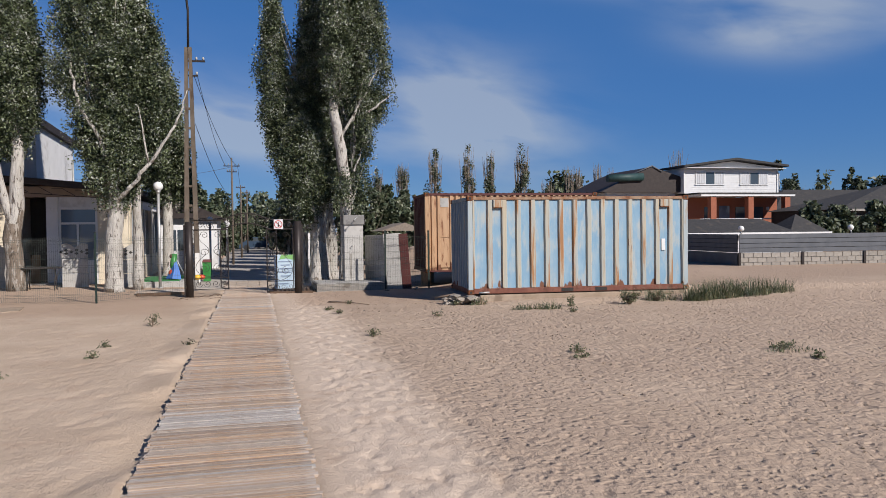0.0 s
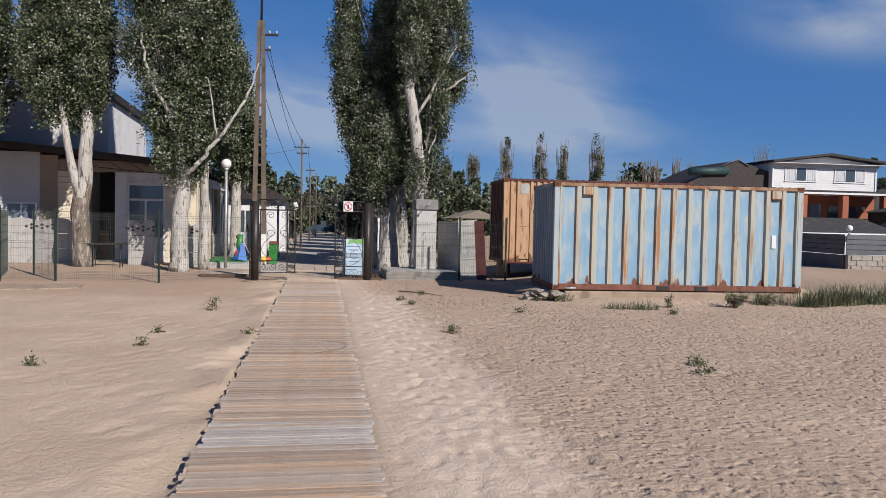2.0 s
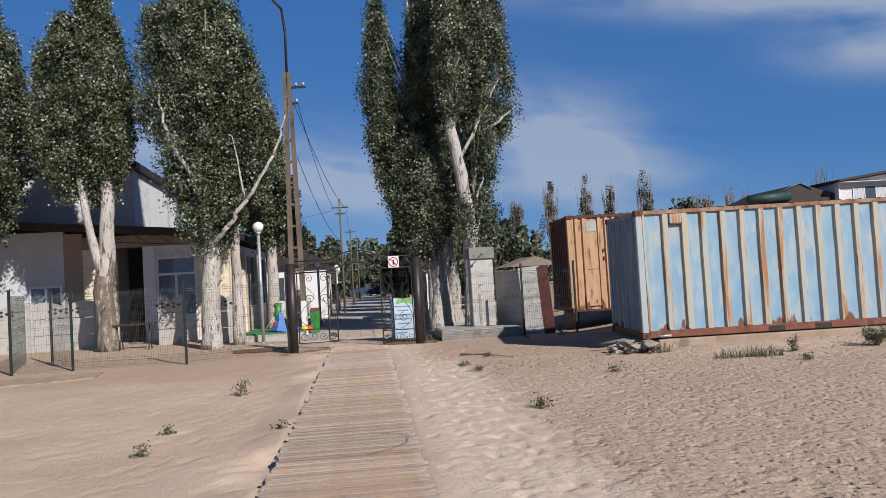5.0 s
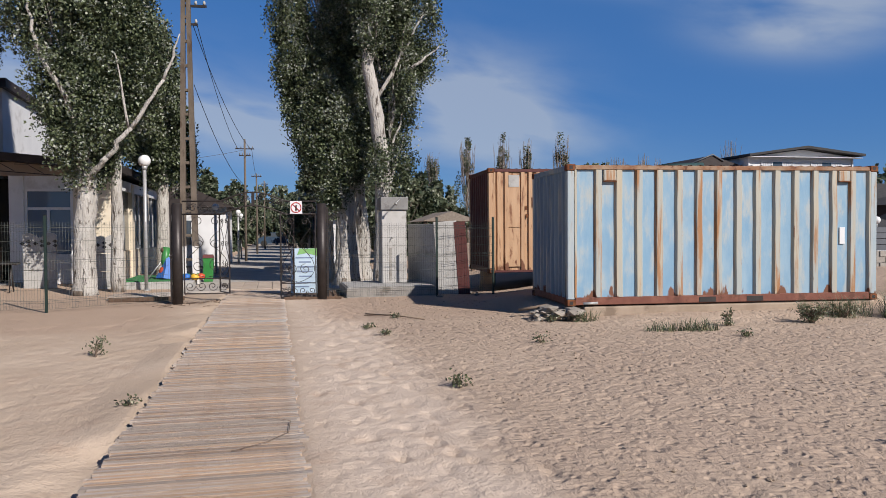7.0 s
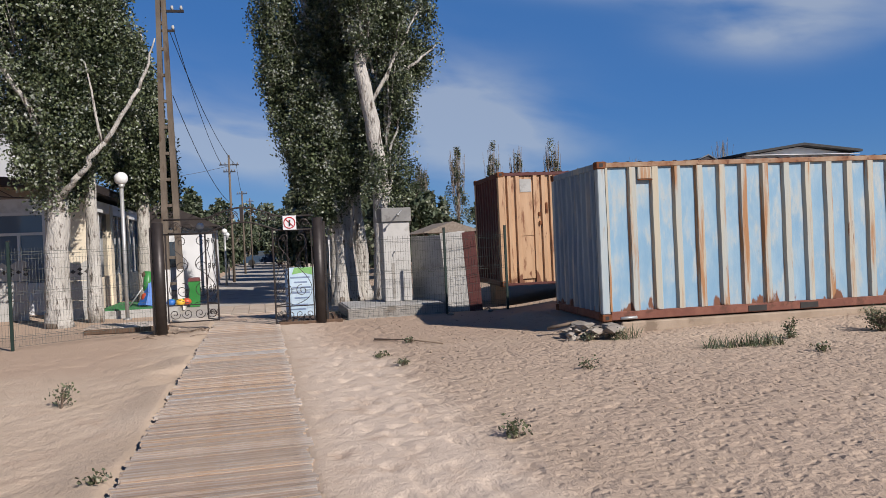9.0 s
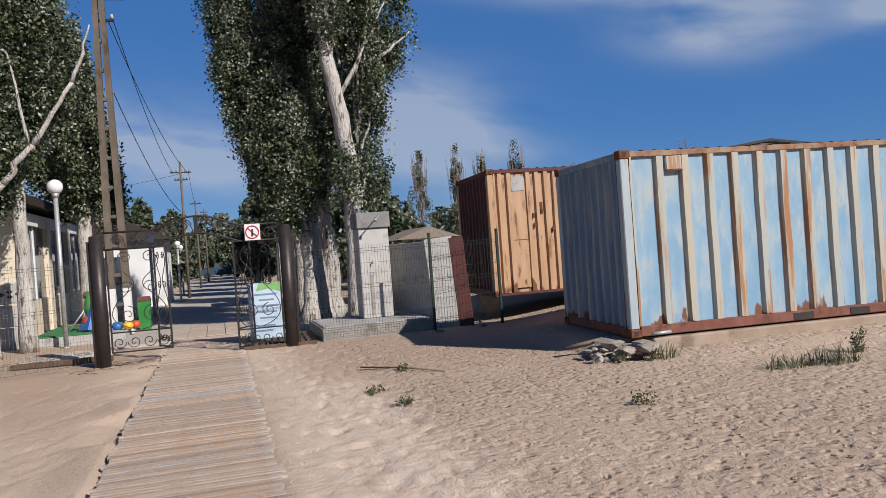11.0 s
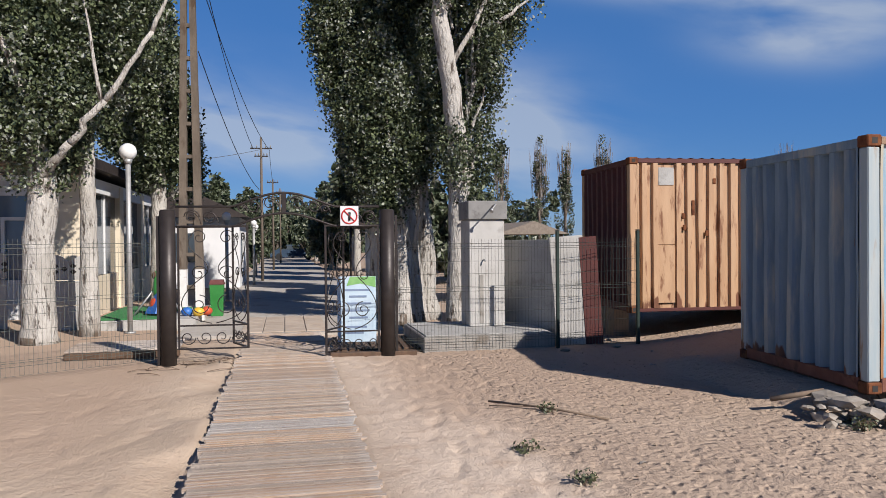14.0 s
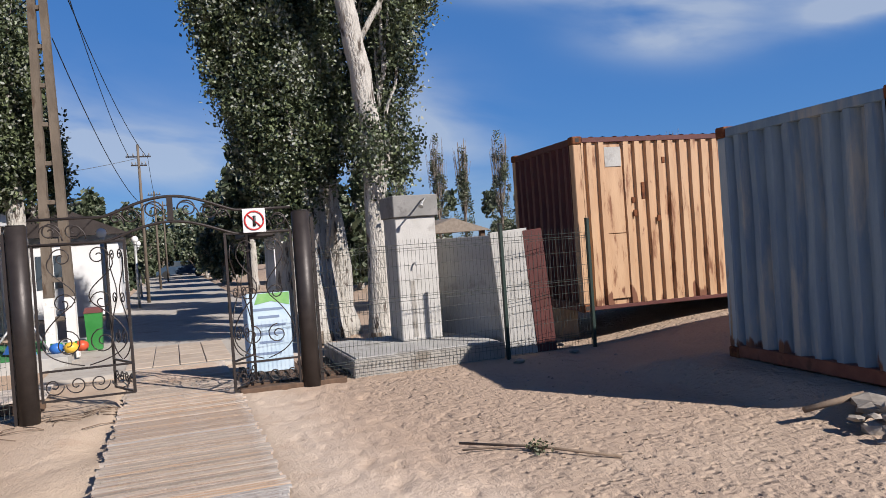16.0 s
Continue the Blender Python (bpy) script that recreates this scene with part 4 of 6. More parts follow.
for fx in (2.55, 3.5):
    # Dark boxes paint the shade inside the fork pockets.
    part("fork_pocket", bx(fx, fx + 0.33, 0.0055, 0.02, 0.03, 0.125), DARK_FILL, BOX_A)
part("drain_pipe", tb([(0.28, -0.06, 0.05), (0.55, -0.08, 0.06)], 0.025, 8), GALV, BOX_A)

BOX_B = container("b", 5.88, 23.93, 0.495, -3.0, "faded orange shipping container with dark red end raised on blocks", ORANGE, ORANGE, OXIDE, OXIDE, ORANGE, [0.07, 0.27] + [0.69 + 0.2 * k for k in range(26)], [0.1 + 0.255 * k for k in range(9)], (0.05, 0.085, 0.02), high=2.655, top_rail=OXIDE, foot=0.075)
part("hatch_panel", bx(0.52, 0.83, 0.02, 0.06, 0.16, 1.15, 0.006), ORANGE, BOX_B)
part("door_sheet", bx(0.52, 0.83, 0.024, 0.06, 1.16, 2.45, 0.006), ORANGE, BOX_B)
part("notice", bx(0.53, 0.81, 0.012, 0.022, 2.18, 2.48, 0.002), PALE_CONCRETE, BOX_B, "faded grey paper notice")
for hx, hz in ((1.13, 1.66), (1.52, 2.2), (0.95, 1.6), (0.97, 1.4), (1.38, 1.3)):
    part("latch", bx(hx, hx + 0.06, 0.0, 0.03, hz, hz + (0.26 if hx == 1.13 else 0.1), 0.008), RUST, BOX_B)

footing = thing("concrete_footing", 5.79, 18.49, 0, "rough cracked concrete footing under the blue container", "footing", -4.3)
part("front_beam", bx(0.3, 6.1, -0.06, 0.45, -0.25, 0.187, 0.02), FOOTING, footing)
part("rear_beam", bx(0.1, 6.1, 1.95, 2.45, -0.25, 0.187, 0.02), FOOTING, footing)
slab_b = thing("concrete_support", 5.88, 23.93, 0, "low concrete plinth carrying the orange container", "footing", -3.0)
for bxx in (0.3, 2.8, 5.5):
    part("block", bx(bxx, bxx + 0.35, 1.95, 2.35, -0.3, 0.492, 0.01), CONCRETE, slab_b)
for bxx in (0.06, 5.5):
    part("block", bx(bxx, bxx + 0.3, 0.9, 1.3, -0.3, 0.492, 0.01), FOOTING, slab_b)


# ---- gate ----
def spiral(cx, cz, r, turns, start, way=1, y=0.0, n=22):
    return [(cx + r * (1 - 0.82 * i / n) * math.cos(start + way * 2 * math.pi * turns * i / n), y, cz + r * (1 - 0.82 * i / n) * math.sin(start + way * 2 * math.pi * turns * i / n)) for i in range(n + 1)]


def curve3(p0, p1, p2, p3, n=14):
    out = []
    for i in range(n + 1):
        t = i / n
        a, b, c, d = (1 - t) ** 3, 3 * t * (1 - t) ** 2, 3 * t * t * (1 - t), t ** 3
        out.append((a * p0[0] + b * p1[0] + c * p2[0] + d * p3[0], 0.0, a * p0[1] + b * p1[1] + c * p2[1] + d * p3[1]))
    return out


def scroll_panel(parent, w, z0, z1, low, flip=False):
    """A wrought panel: frame bars, a large lyre of scrolls, small running scrolls below."""
    for xx in (0.0, w):
        part("upright", bx(xx - 0.014, xx + 0.014, -0.014, 0.014, z0, z1), IRON, parent)
    for zz in (z0 + 0.012, low, z1 - 0.012):
        part("rail", bx(0.014, w - 0.014, -0.012, 0.012, zz - 0.012, zz + 0.012), IRON, parent)
    h = z1 - low
    c = w / 2
    r = 0.0075
    for s in (-1, 1):
        part("scroll", tb(curve3((c + s * 0.03, low + 0.03), (c + s * w * 0.75, low + 0.12 * h), (c + s * w * 0.42, low + 0.36 * h), (c + s * w * 0.12, low + 0.5 * h)), r, 6), IRON, parent)
        part("scroll", tb(spiral(c + s * w * 0.21, low + 0.52 * h, w * 0.13, 1.3, math.pi if s > 0 else 0, -s), r, 6), IRON, parent)
        part("scroll", tb(curve3((c + s * w * 0.12, low + 0.5 * h), (c - s * w * 0.1, low + 0.66 * h), (c + s * w * 0.55, low + 0.74 * h), (c + s * w * 0.3, low + 0.9 * h)), r, 6), IRON, parent)
        part("scroll", tb(spiral(c + s * w * 0.2, low + 0.88 * h, w * 0.12, 1.4, 0 if s > 0 else math.pi, s), r, 6), IRON, parent)
        part("scroll", tb(spiral(c + s * w * 0.2, low + 0.2 * h, w * 0.16, 1.5, math.pi / 2, s), r, 6), IRON, parent)
    n = 4
    for k in range(n):
        part("scroll", tb(spiral(w * (k + 0.5) / n, (z0 + low) / 2, min(w / n, low - z0) * 0.46, 1.4, math.pi * (k % 2), 1 if k % 2 else -1), r, 6), IRON, parent)


gate = thing("wrought_iron_gateway", -1.55, 23.87, -0.06, "dark wrought iron gateway with arch and round posts", "gate", -2.2)
for px in (0.0, 3.27):
    post = part("post", tb([(px, 0, -0.2), (px, 0, 2.30)], 0.115, 24), IRON, gate)
    part("post_cap", tb([(px, 0, 2.301), (px, 0, 2.315)], 0.10, 24), DARK_FILL, post)
    part("side_bar", bx(px - 0.16 if px < 1 else px + 0.12, px - 0.12 if px < 1 else px + 0.16, -0.02, 0.02, -0.1, 2.22), IRON, gate)


def arch_line(h, z):
    """Level bars at both sides, an ogee foot and a round middle."""
    mid = [(0.92 + 1.56 * t, 0, z + h * (0.5 - 0.5 * math.cos(2 * math.pi * t)) ** 0.62) for t in (i / 28 for i in range(29))]
    return [(0.12, 0, z)] + mid + [(3.15, 0, z)]


part("arch_bar", tb(arch_line(0.21, 2.36), 0.018, 6), IRON, gate)
part("arch_bar", tb(arch_line(0.20, 2.06), 0.018, 6), IRON, gate)
part("arch_plate", bx(1.665, 1.735, -0.015, 0.015, 2.275, 2.56), IRON, gate)
for k, (sx, sz, sr) in enumerate(((1.08, 2.33, 0.07), (1.25, 2.37, 0.10), (1.5, 2.41, 0.12), (1.9, 2.41, 0.12), (2.15, 2.37, 0.10), (2.32, 2.33, 0.07), (0.35, 2.21, 0.11), (0.62, 2.21, 0.10), (2.78, 2.21, 0.10), (3.0, 2.21, 0.10))):
    part("scroll", tb(spiral(sx, sz, sr, 1.4, math.pi * (k % 2), 1 if sx < 1.7 else -1), 0.009, 6), IRON, gate)
    part("scroll", tb(curve3((sx - sr, sz), (sx - sr, sz + 1.2 * sr), (sx + sr, sz + 0.8 * sr), (sx + 1.2 * sr, sz - sr)), 0.008, 6), IRON, gate)
for nm, px, w, z0, rz in (("fixed_panel", 0.15, 1.0, 0.22, 0), ("fixed_panel", 2.32, 0.81, 0.07, 0), ("gate_leaf", 1.15, 0.62, 0.22, 116), ("gate_leaf", 2.32, 0.62, 0.09, 62)):
    pn = new(nm)
    pn.empty_display_size = 0.1
    pn.parent = gate
    pn.matrix_local = pose(px, 0.03 if nm == "gate_leaf" else 0, 0, 0, 0, rz)
    scroll_panel(pn, w, z0, 2.08, z0 + 0.36)

sign = thing("prohibition_sign", 0.99, 23.69, 2.0, "white square prohibition sign with red ring", "sign", -2.2)
part("board", bx(0, 0.28, -0.012, 0.0, 0, 0.30, 0.004), PLASTIC_WHITE, sign)
part("ring", tube(bmesh.new(), [(0.14 + 0.115 * math.cos(a), -0.015, 0.15 + 0.115 * math.sin(a)) for a in (2 * math.pi * k / 28 for k in range(29))], 0.011, 6), RED_PAINT, sign)
part("bar", tb([(0.06, -0.016, 0.23), (0.22, -0.016, 0.07)], 0.010, 6), RED_PAINT, sign)
part("mark", tb([(0.14, -0.014, 0.08), (0.145, -0.014, 0.21)], 0.018, 6), BLACK_PAINT, sign, "plain dark upright mark")

banner = thing("banner_stand", 1.02, 25.0, -0.02, "pale blue printed banner board with green top behind the gate", "banner", -6)
part("board", bx(0, 0.66, 0, 0.02, 0.06, 1.18, 0.003), BANNER_BLUE, banner)
part("green_band", prism(bmesh.new(), [(0.16, 1.02), (0.4, 1.06), (0.655, 0.99), (0.655, 1.176), (0.22, 1.176)], -0.004, -0.001), BANNER_GREEN, banner)
for k, (a, b, z) in enumerate(((0.12, 0.56, 0.93), (0.2, 0.5, 0.82), (0.16, 0.58, 0.70), (0.14, 0.55, 0.58), (0.2, 0.52, 0.46), (0.12, 0.5, 0.3), (0.1, 0.45, 0.2))):
    part("text_line", bx(a, b, -0.004, -0.001, z, z + 0.035), INK, banner)
for a in (0.0, 0.64):
    part("leg", bx(a, a + 0.02, 0.022, 0.045, -0.03, 1.18), GALV, banner)

# ---- mesh fences ----
def mesh_panel(parent, w, z0, z1, step=0.055, rows=None, lean=0.0):
    """Welded wire panel with folded strengthening rows; its wires are one mesh, too many to count."""
    bm = bmesh.new()
    n = int(w / step)
    for k in range(n + 1):
        x = w * k / n
        tube(bm, [(x, 0, z0), (x, 0, z1)], 0.0026, 3, cap=False)
    z = z0
    while z < z1:
        tube(bm, [(0, -0.005, z), (w, -0.005, z)], 0.003, 3, cap=False)
        z += 0.2
    for zz in (z0 + 0.12, (z0 + z1) / 2 + 0.05, z1 - 0.12):
        for d in (0.0, 0.05):
            tube(bm, [(0, -0.02, zz + d), (w, -0.02, zz + d)], 0.004, 3, cap=False)
    ob = part("wire_mesh", bm, WIRE_STEEL, parent)
    tagged(ob, kind="stuff")
    return ob


def mesh_fence(pts, h, label, z0=0.0, posts=None):
    x, y = pts[0]
    ob = thing("mesh_fence", x, y, z0, label, "fence", group="mesh fences")
    for a, b in zip(pts, pts[1:]):
        w = math.dist(a, b)
        p = mesh_panel(ob, w, 0.08, h - 0.12)
        p.matrix_local = pose(a[0] - x, a[1] - y, 0, 0, 0, math.degrees(math.atan2(b[1] - a[1], b[0] - a[0])))
    for a in posts or pts:
        p = part("post", bx(a[0] - x - 0.025, a[0] - x + 0.025, a[1] - y - 0.03, a[1] - y + 0.03, -0.3, h, 0.005), GREEN_STEEL, ob)
        part("post_cap", bx(a[0] - x - 0.028, a[0] - x + 0.028, a[1] - y - 0.033, a[1] - y + 0.033, h + 0.001, h + 0.02, 0.004), BLACK_PAINT, p)
    return ob


mesh_fence([(-1.75, 23.85), (-3.95, 22.5), (-6.67, 22.85), (-7.75, 24.4)], 2.0, "green welded mesh fence panels on steel posts", -0.05, posts=[(-3.95, 22.5), (-6.67, 22.85), (-7.75, 24.4)])
mesh_fence([(-6.72, 22.82), (-7.98, 22.65), (-8.9, 25.6)], 2.0, "green welded mesh fence corner on steel posts", -0.05, posts=[(-7.98, 22.65)])
mesh_fence([(1.85, 23.72), (4.5, 23.7), (5.96, 23.8)], 1.95, "welded mesh fence before the concrete slabs", -0.05, posts=[(4.5, 23.7), (5.96, 23.8)])

# ---- shower pillar and slabs ----
shower = thing("shower_pillar", 2.3, 23.8, 0, "square concrete beach shower pillar on a plinth", "shower")
part("plinth", bx(0, 2.2, 0.02, 2.1, -0.2, 0.22, 0.015), CONCRETE, shower)
part("plinth_top", bx(0.05, 2.15, 0.1, 2.05, 0.221, 0.24, 0.005), PALE_CONCRETE, shower)
part("column", bx(1.02, 1.66, 1.1, 1.75, 0.242, 2.12, 0.012), COLUMN_WHITE, shower)
part("cap_block", bx(0.99, 1.70, 1.05, 1.8, 2.122, 2.45, 0.012), CAP_GREY, shower)
part("shower_arm", tb([(1.44, 1.05, 2.36), (1.44, 0.85, 2.38), (1.34, 0.72, 2.30)], 0.012, 8), GALV, shower)
part("shower_head", tb([(1.34, 0.72, 2.30), (1.31, 0.69, 2.25)], [0.015, 0.04], 10), GALV, shower)
# Darker concrete strip painting the shaded upright bar on the column.
part("shaded_bar", bx(1.2, 1.27, 1.092, 1.105, 0.3, 1.15), CONCRETE, shower)
part("tap", tb([(1.28, 1.1, 1.42), (1.28, 1.03, 1.42), (1.28, 1.01, 1.38)], 0.012, 8), GALV, shower)

for x, y, rz, w, h, nm, ma, lean, lab in ((4.12, 25.62, -66, 1.5, 1.82, "concrete_slab", PALE_CONCRETE, 0, "grey cast concrete fence slab standing upright"), (4.62, 24.05, -4, 0.58, 1.86, "concrete_slab", PALE_CONCRETE, 4, "grey concrete slab leaning beside the fence"), (5.12, 24.0, -10, 0.3, 1.86, "steel_sheet", OXIDE, 4, "dark red steel sheet leaning against the slabs")):
    sl = thing(nm, x, y, gz(x, y) - 0.05, lab, "slab", rz, group="leaning slabs")
    s = part("panel", bx(0, w, 0, 0.06 if ma is PALE_CONCRETE else 0.012, 0, h, 0.006), ma, sl)
    s.matrix_local = pose(0, 0, 0, 0, -lean, 0)

# ---- boardwalk ----
def plank_mesh(w, d, h, seed):
    bm = bmesh.new()
    box(bm, -w / 2, w / 2, -d / 2, d / 2, -h, 0)
    for v in bm.verts:
        v.co.z += 0.003 * noise.noise(v.co * 9 + Vector((seed * 7, 0, 0)))
        v.co.x += 0.018 * noise.noise(Vector((seed * 3.3 + v.co.x, 0, 1)))
    return bm


boards = tagged(new("boardwalk"), "weathered grey-brown wooden boardwalk laid over sand", "boardwalk", kind="structure")
for xx in (-0.42, 0.12, 0.68):
    part("bearer", bx(xx - 0.04, xx + 0.04, -3, 27.0, -0.10, -0.031), WOOD, boards)

# ---- poles, lamps, wires ----
def lamp_post(x, y, h, label, globe=0.17):
    ob = thing("globe_lamp", x, y, gz(x, y), label, "street lamp", group="globe lamps")
    part("pole", tb([(0, 0, -0.1), (0, 0, h - globe - 0.06)], 0.05, 12), GALV, ob)
    part("collar", tb([(0, 0, h - globe - 0.08), (0, 0, h - globe + 0.02)], [0.06, 0.09], 14), GALV, ob)
    part("globe", ball(bmesh.new(), (0, 0, h), globe, 24), GLOBE, ob)
    part("base_plate", tb([(0, 0, 0), (0, 0, 0.03)], 0.11, 12), GALV, ob)


lamp_post(-2.9, 28.15, 3.64, "white globe lamp on a slim grey pole")
lamp_post(-1.55, 35.5, 2.6, "white globe lamp on a short pole by the road", 0.13)
lamp_post(-1.1, 44.0, 2.6, "white globe lamp on a short pole by the road", 0.13)
lamp_post(-1.3, 52.0, 2.6, "white globe lamp on a short pole by the road", 0.13)

p1 = thing("concrete_utility_pole", -1.93, 30.0, 0, "tapered twin-leg concrete utility pole with whitewashed foot", "utility pole", -4)
for s, b in ((-1, 0.19), (1, 0.19)):
    part("leg", tb([(s * b, 0, -0.2), (s * b * 0.96, 0, 1.15)], 0.125, 4), LIMEWASH, p1, "whitewashed foot")
    part("leg", tb([(s * b * 0.96, 0, 1.152), (s * 0.07, 0, 9.0)], [0.12, 0.085], 4), POLE_CONCRETE, p1)
for k in range(11):
    z = 0.7 + k * 0.74
    hw = 0.19 - 0.12 * z / 9
    part("rung", bx(-hw, hw, -0.05, 0.05, z, z + 0.09, 0.01), POLE_CONCRETE, p1)
part("cross_arm", bx(-0.1, 0.62, -0.03, 0.03, 8.45, 8.52), IRON, p1)
part("cross_arm", bx(-0.1, 0.35, -0.03, 0.03, 7.9, 7.96), IRON, p1)
for ix, iz in ((0.55, 8.52), (0.3, 8.52), (0.3, 7.96)):
    part("insulator", tb([(ix, 0, iz), (ix, 0, iz + 0.05), (ix, 0, iz + 0.12)], [0.025, 0.045, 0.03], 8), PALE_CONCRETE, p1)
part("lamp_arm", tb([(0, 0, 8.6), (0.02, 0, 10.4), (-0.05, -0.1, 11.2), (-0.5, -0.8, 11.6)], 0.045, 8), IRON, p1)


def utility_pole(x, y, h, label, arms=((0.5, 0.48), (0.85, 0.3))):
    ob = thing("utility_pole", x, y, 0, label, "utility pole", group="utility poles")
    part("shaft", tb([(0, 0, -0.2), (0, 0, h)], [0.115, 0.06] if h > 6.5 else [0.07, 0.05], 8), POLE_CONCRETE, ob)
    for d, w in arms:
        a = part("cross_arm", bx(-w, w, -0.03, 0.03, h - d - 0.025, h - d + 0.025), IRON, ob)
        for s in (-0.85, -0.4, 0.4, 0.85):
            part("insulator", tb([(s * w, 0, h - d + 0.04), (s * w, 0, h - d + 0.15)], [0.03, 0.018], 6), CAP_GREY, a)


utility_pole(-0.85, 47, 6.45, "concrete utility pole with two cross arms")
utility_pole(-0.55, 60, 5.6, "slim utility pole down the road", ((0.2, 0.35),))
utility_pole(-0.2, 74, 6.0, "slim brown utility pole down the road", ((0.3, 0.3),))
utility_pole(-6.5, 57, 5.0, "slim utility pole beyond the houses", ((0.3, 0.3),))


def wire(a, b, sag, label="thin black overhead cable"):
    a, b = Vector(a), Vector(b)
    pts = [a.lerp(b, t) - Vector((0, 0, 4 * sag * t * (1 - t))) for t in (i / 20 for i in range(21))]
    ob = new("overhead_cable", finish(tube(bmesh.new(), pts, 0.012, 4), "overhead_cable", BLACK_PAINT))
    tagged(ob, label, "cable", group="overhead cables")


wire((-1.62, 30, 8.0), (-1.2, 47, 5.95), 0.45)
wire((-1.72, 30, 7.9), (-0.5, 47, 5.9), 0.5)
wire((-1.72, 30, 6.1), (-0.95, 47, 4.1), 0.45)
wire((-0.85, 47, 5.9), (-10, 44, 5.0), 0.4)
wire((-0.5, 47, 6.0), (-0.5, 60, 5.4), 0.4)
wire((-8.2, 38.5, 5.6), (-2.0, 30, 6.9), 0.2)


# ---- low building behind the trees ----
FY = 31.0
low = thing("low_beach_building", -9.0, FY, 0, "single-storey white building with dark flat roof", "building", kind="")


def lb(name, x0, x1, y0, y1, z0, z1, ma, parent=None, bev=0.0, label=""):
    return part(name, bx(x0 + 9.0, x1 + 9.0, y0 - FY, y1 - FY, z0, z1, bev), ma, parent or low, label)


lb("wall", -13.05, -9.86, FY, FY + 0.25, -0.2, 4.0, GREY_WALL)
lb("wall", -9.86, -9.24, FY - 0.03, FY + 0.25, -0.2, 3.9, BROWN_WALL, label="tan panel strip")
for k in range(16):
    z = -0.1 + k * 0.215
    lb("siding_board", -9.24, -8.15, FY - 0.03, FY + 0.2, z, z + 0.205, CREAM, bev=0.006)
lb("lintel", -9.24, -4.35, FY + 0.02, FY + 0.25, 3.34, 3.75, BROWN_WALL)
# Near-black sheet painting the unlit room behind the opening.
lb("doorway", -8.15, -7.24, FY + 1.4, FY + 1.5, -0.1, 3.34, DARK_FILL)
lb("door_leaf", -7.95, -7.62, FY + 0.5, FY + 0.55, 0.05, 1.15, WOOD)
lb("pier", -7.24, -6.83, FY - 0.05, FY + 0.3, -0.2, 3.34, WHITE_WALL)
wd = lb("window", -6.83, -5.45, FY + 0.06, FY + 0.12, 0.85, 2.95, PANE_BLUE)
for a, b, c, d in ((-6.83, -6.75, 0.85, 2.95), (-5.53, -5.45, 0.85, 2.95), (-6.2, -6.12, 0.85, 2.3), (-6.75, -5.53, 0.85, 0.93), (-6.75, -5.53, 2.3, 2.38), (-6.75, -5.53, 2.87, 2.95)):
    lb("frame_bar", a, b, FY, FY + 0.13, c, d, PLASTIC_WHITE, wd)
lb("apron_wall", -6.83, -5.45, FY, FY + 0.25, -0.2, 0.85, WHITE_WALL)
lb("wall_above", -6.83, -5.45, FY + 0.02, FY + 0.25, 2.95, 3.34, WHITE_WALL)
lb("pier", -5.45, -4.35, FY - 0.02, FY + 0.25, -0.2, 3.34, CREAM)
# side facing the road
lb("side_wall", -4.6, -4.35, FY + 0.25, FY + 2.2, -0.2, 0.95, CREAM)
for k in range(3):
    y0 = FY + 0.25 + k * 3.2
    lb("side_pier", -4.62, -4.33, y0, y0 + 0.5, -0.2, 3.3, CREAM)
    sw = lb("side_window", -4.5, -4.46, y0 + 0.5, y0 + 3.2, 0.95, 3.0, PANE)
    lb("frame_bar", -4.53, -4.42, y0 + 1.8, y0 + 1.88, 0.95, 3.0, PLASTIC_WHITE, sw)
    lb("side_apron", -4.6, -4.4, y0 + 0.5, y0 + 3.2, -0.2, 0.95, CREAM)
lb("side_lintel", -4.6, -4.35, FY + 0.25, FY + 9.85, 3.0, 3.34, WHITE_WALL)
lb("back_wall", -13.05, -4.35, FY + 9.85, FY + 10.1, -0.2, 3.7, GREY_WALL)
roof = bmesh.new()
prism(roof, [(-4.2, 4.28), (4.95, 3.48), (4.95, 3.72), (-4.2, 4.52)], -0.7, 10.6)
part("roof", roof, ROOF_DARK, low)
tr = bmesh.new()
for k in range(10):
    x0 = 0.9 + k * 0.4
    za = 3.83 - 0.0875 * (x0 + 0.0)
    tube(tr, [(x0, -0.6, za), (x0 + 0.4, -0.6, za - 0.24 if k % 2 == 0 else za)], 0.014, 4)
part("eave_truss", tr, IRON, low)
part("eave_rail", tb([(0.9, -0.6, 3.5), (4.9, -0.6, 3.2)], 0.02, 4), IRON, low)
ww = lb("wall_window", -11.0, -9.98, FY - 0.02, FY - 0.001, 0.95, 2.1, PANE_BLUE)
for a, b, c, d in ((-11.04, -9.94, 0.9, 0.97), (-11.04, -9.94, 2.08, 2.15), (-11.04, -10.97, 0.97, 2.08), (-10.01, -9.94, 0.97, 2.08), (-10.52, -10.46, 0.97, 2.08)):
    lb("frame_bar", a, b, FY - 0.05, FY - 0.021, c, d, PLASTIC_WHITE, ww)
lb("step", -8.4, -6.6, FY - 0.7, FY - 0.1, -0.2, 0.09, CONCRETE)

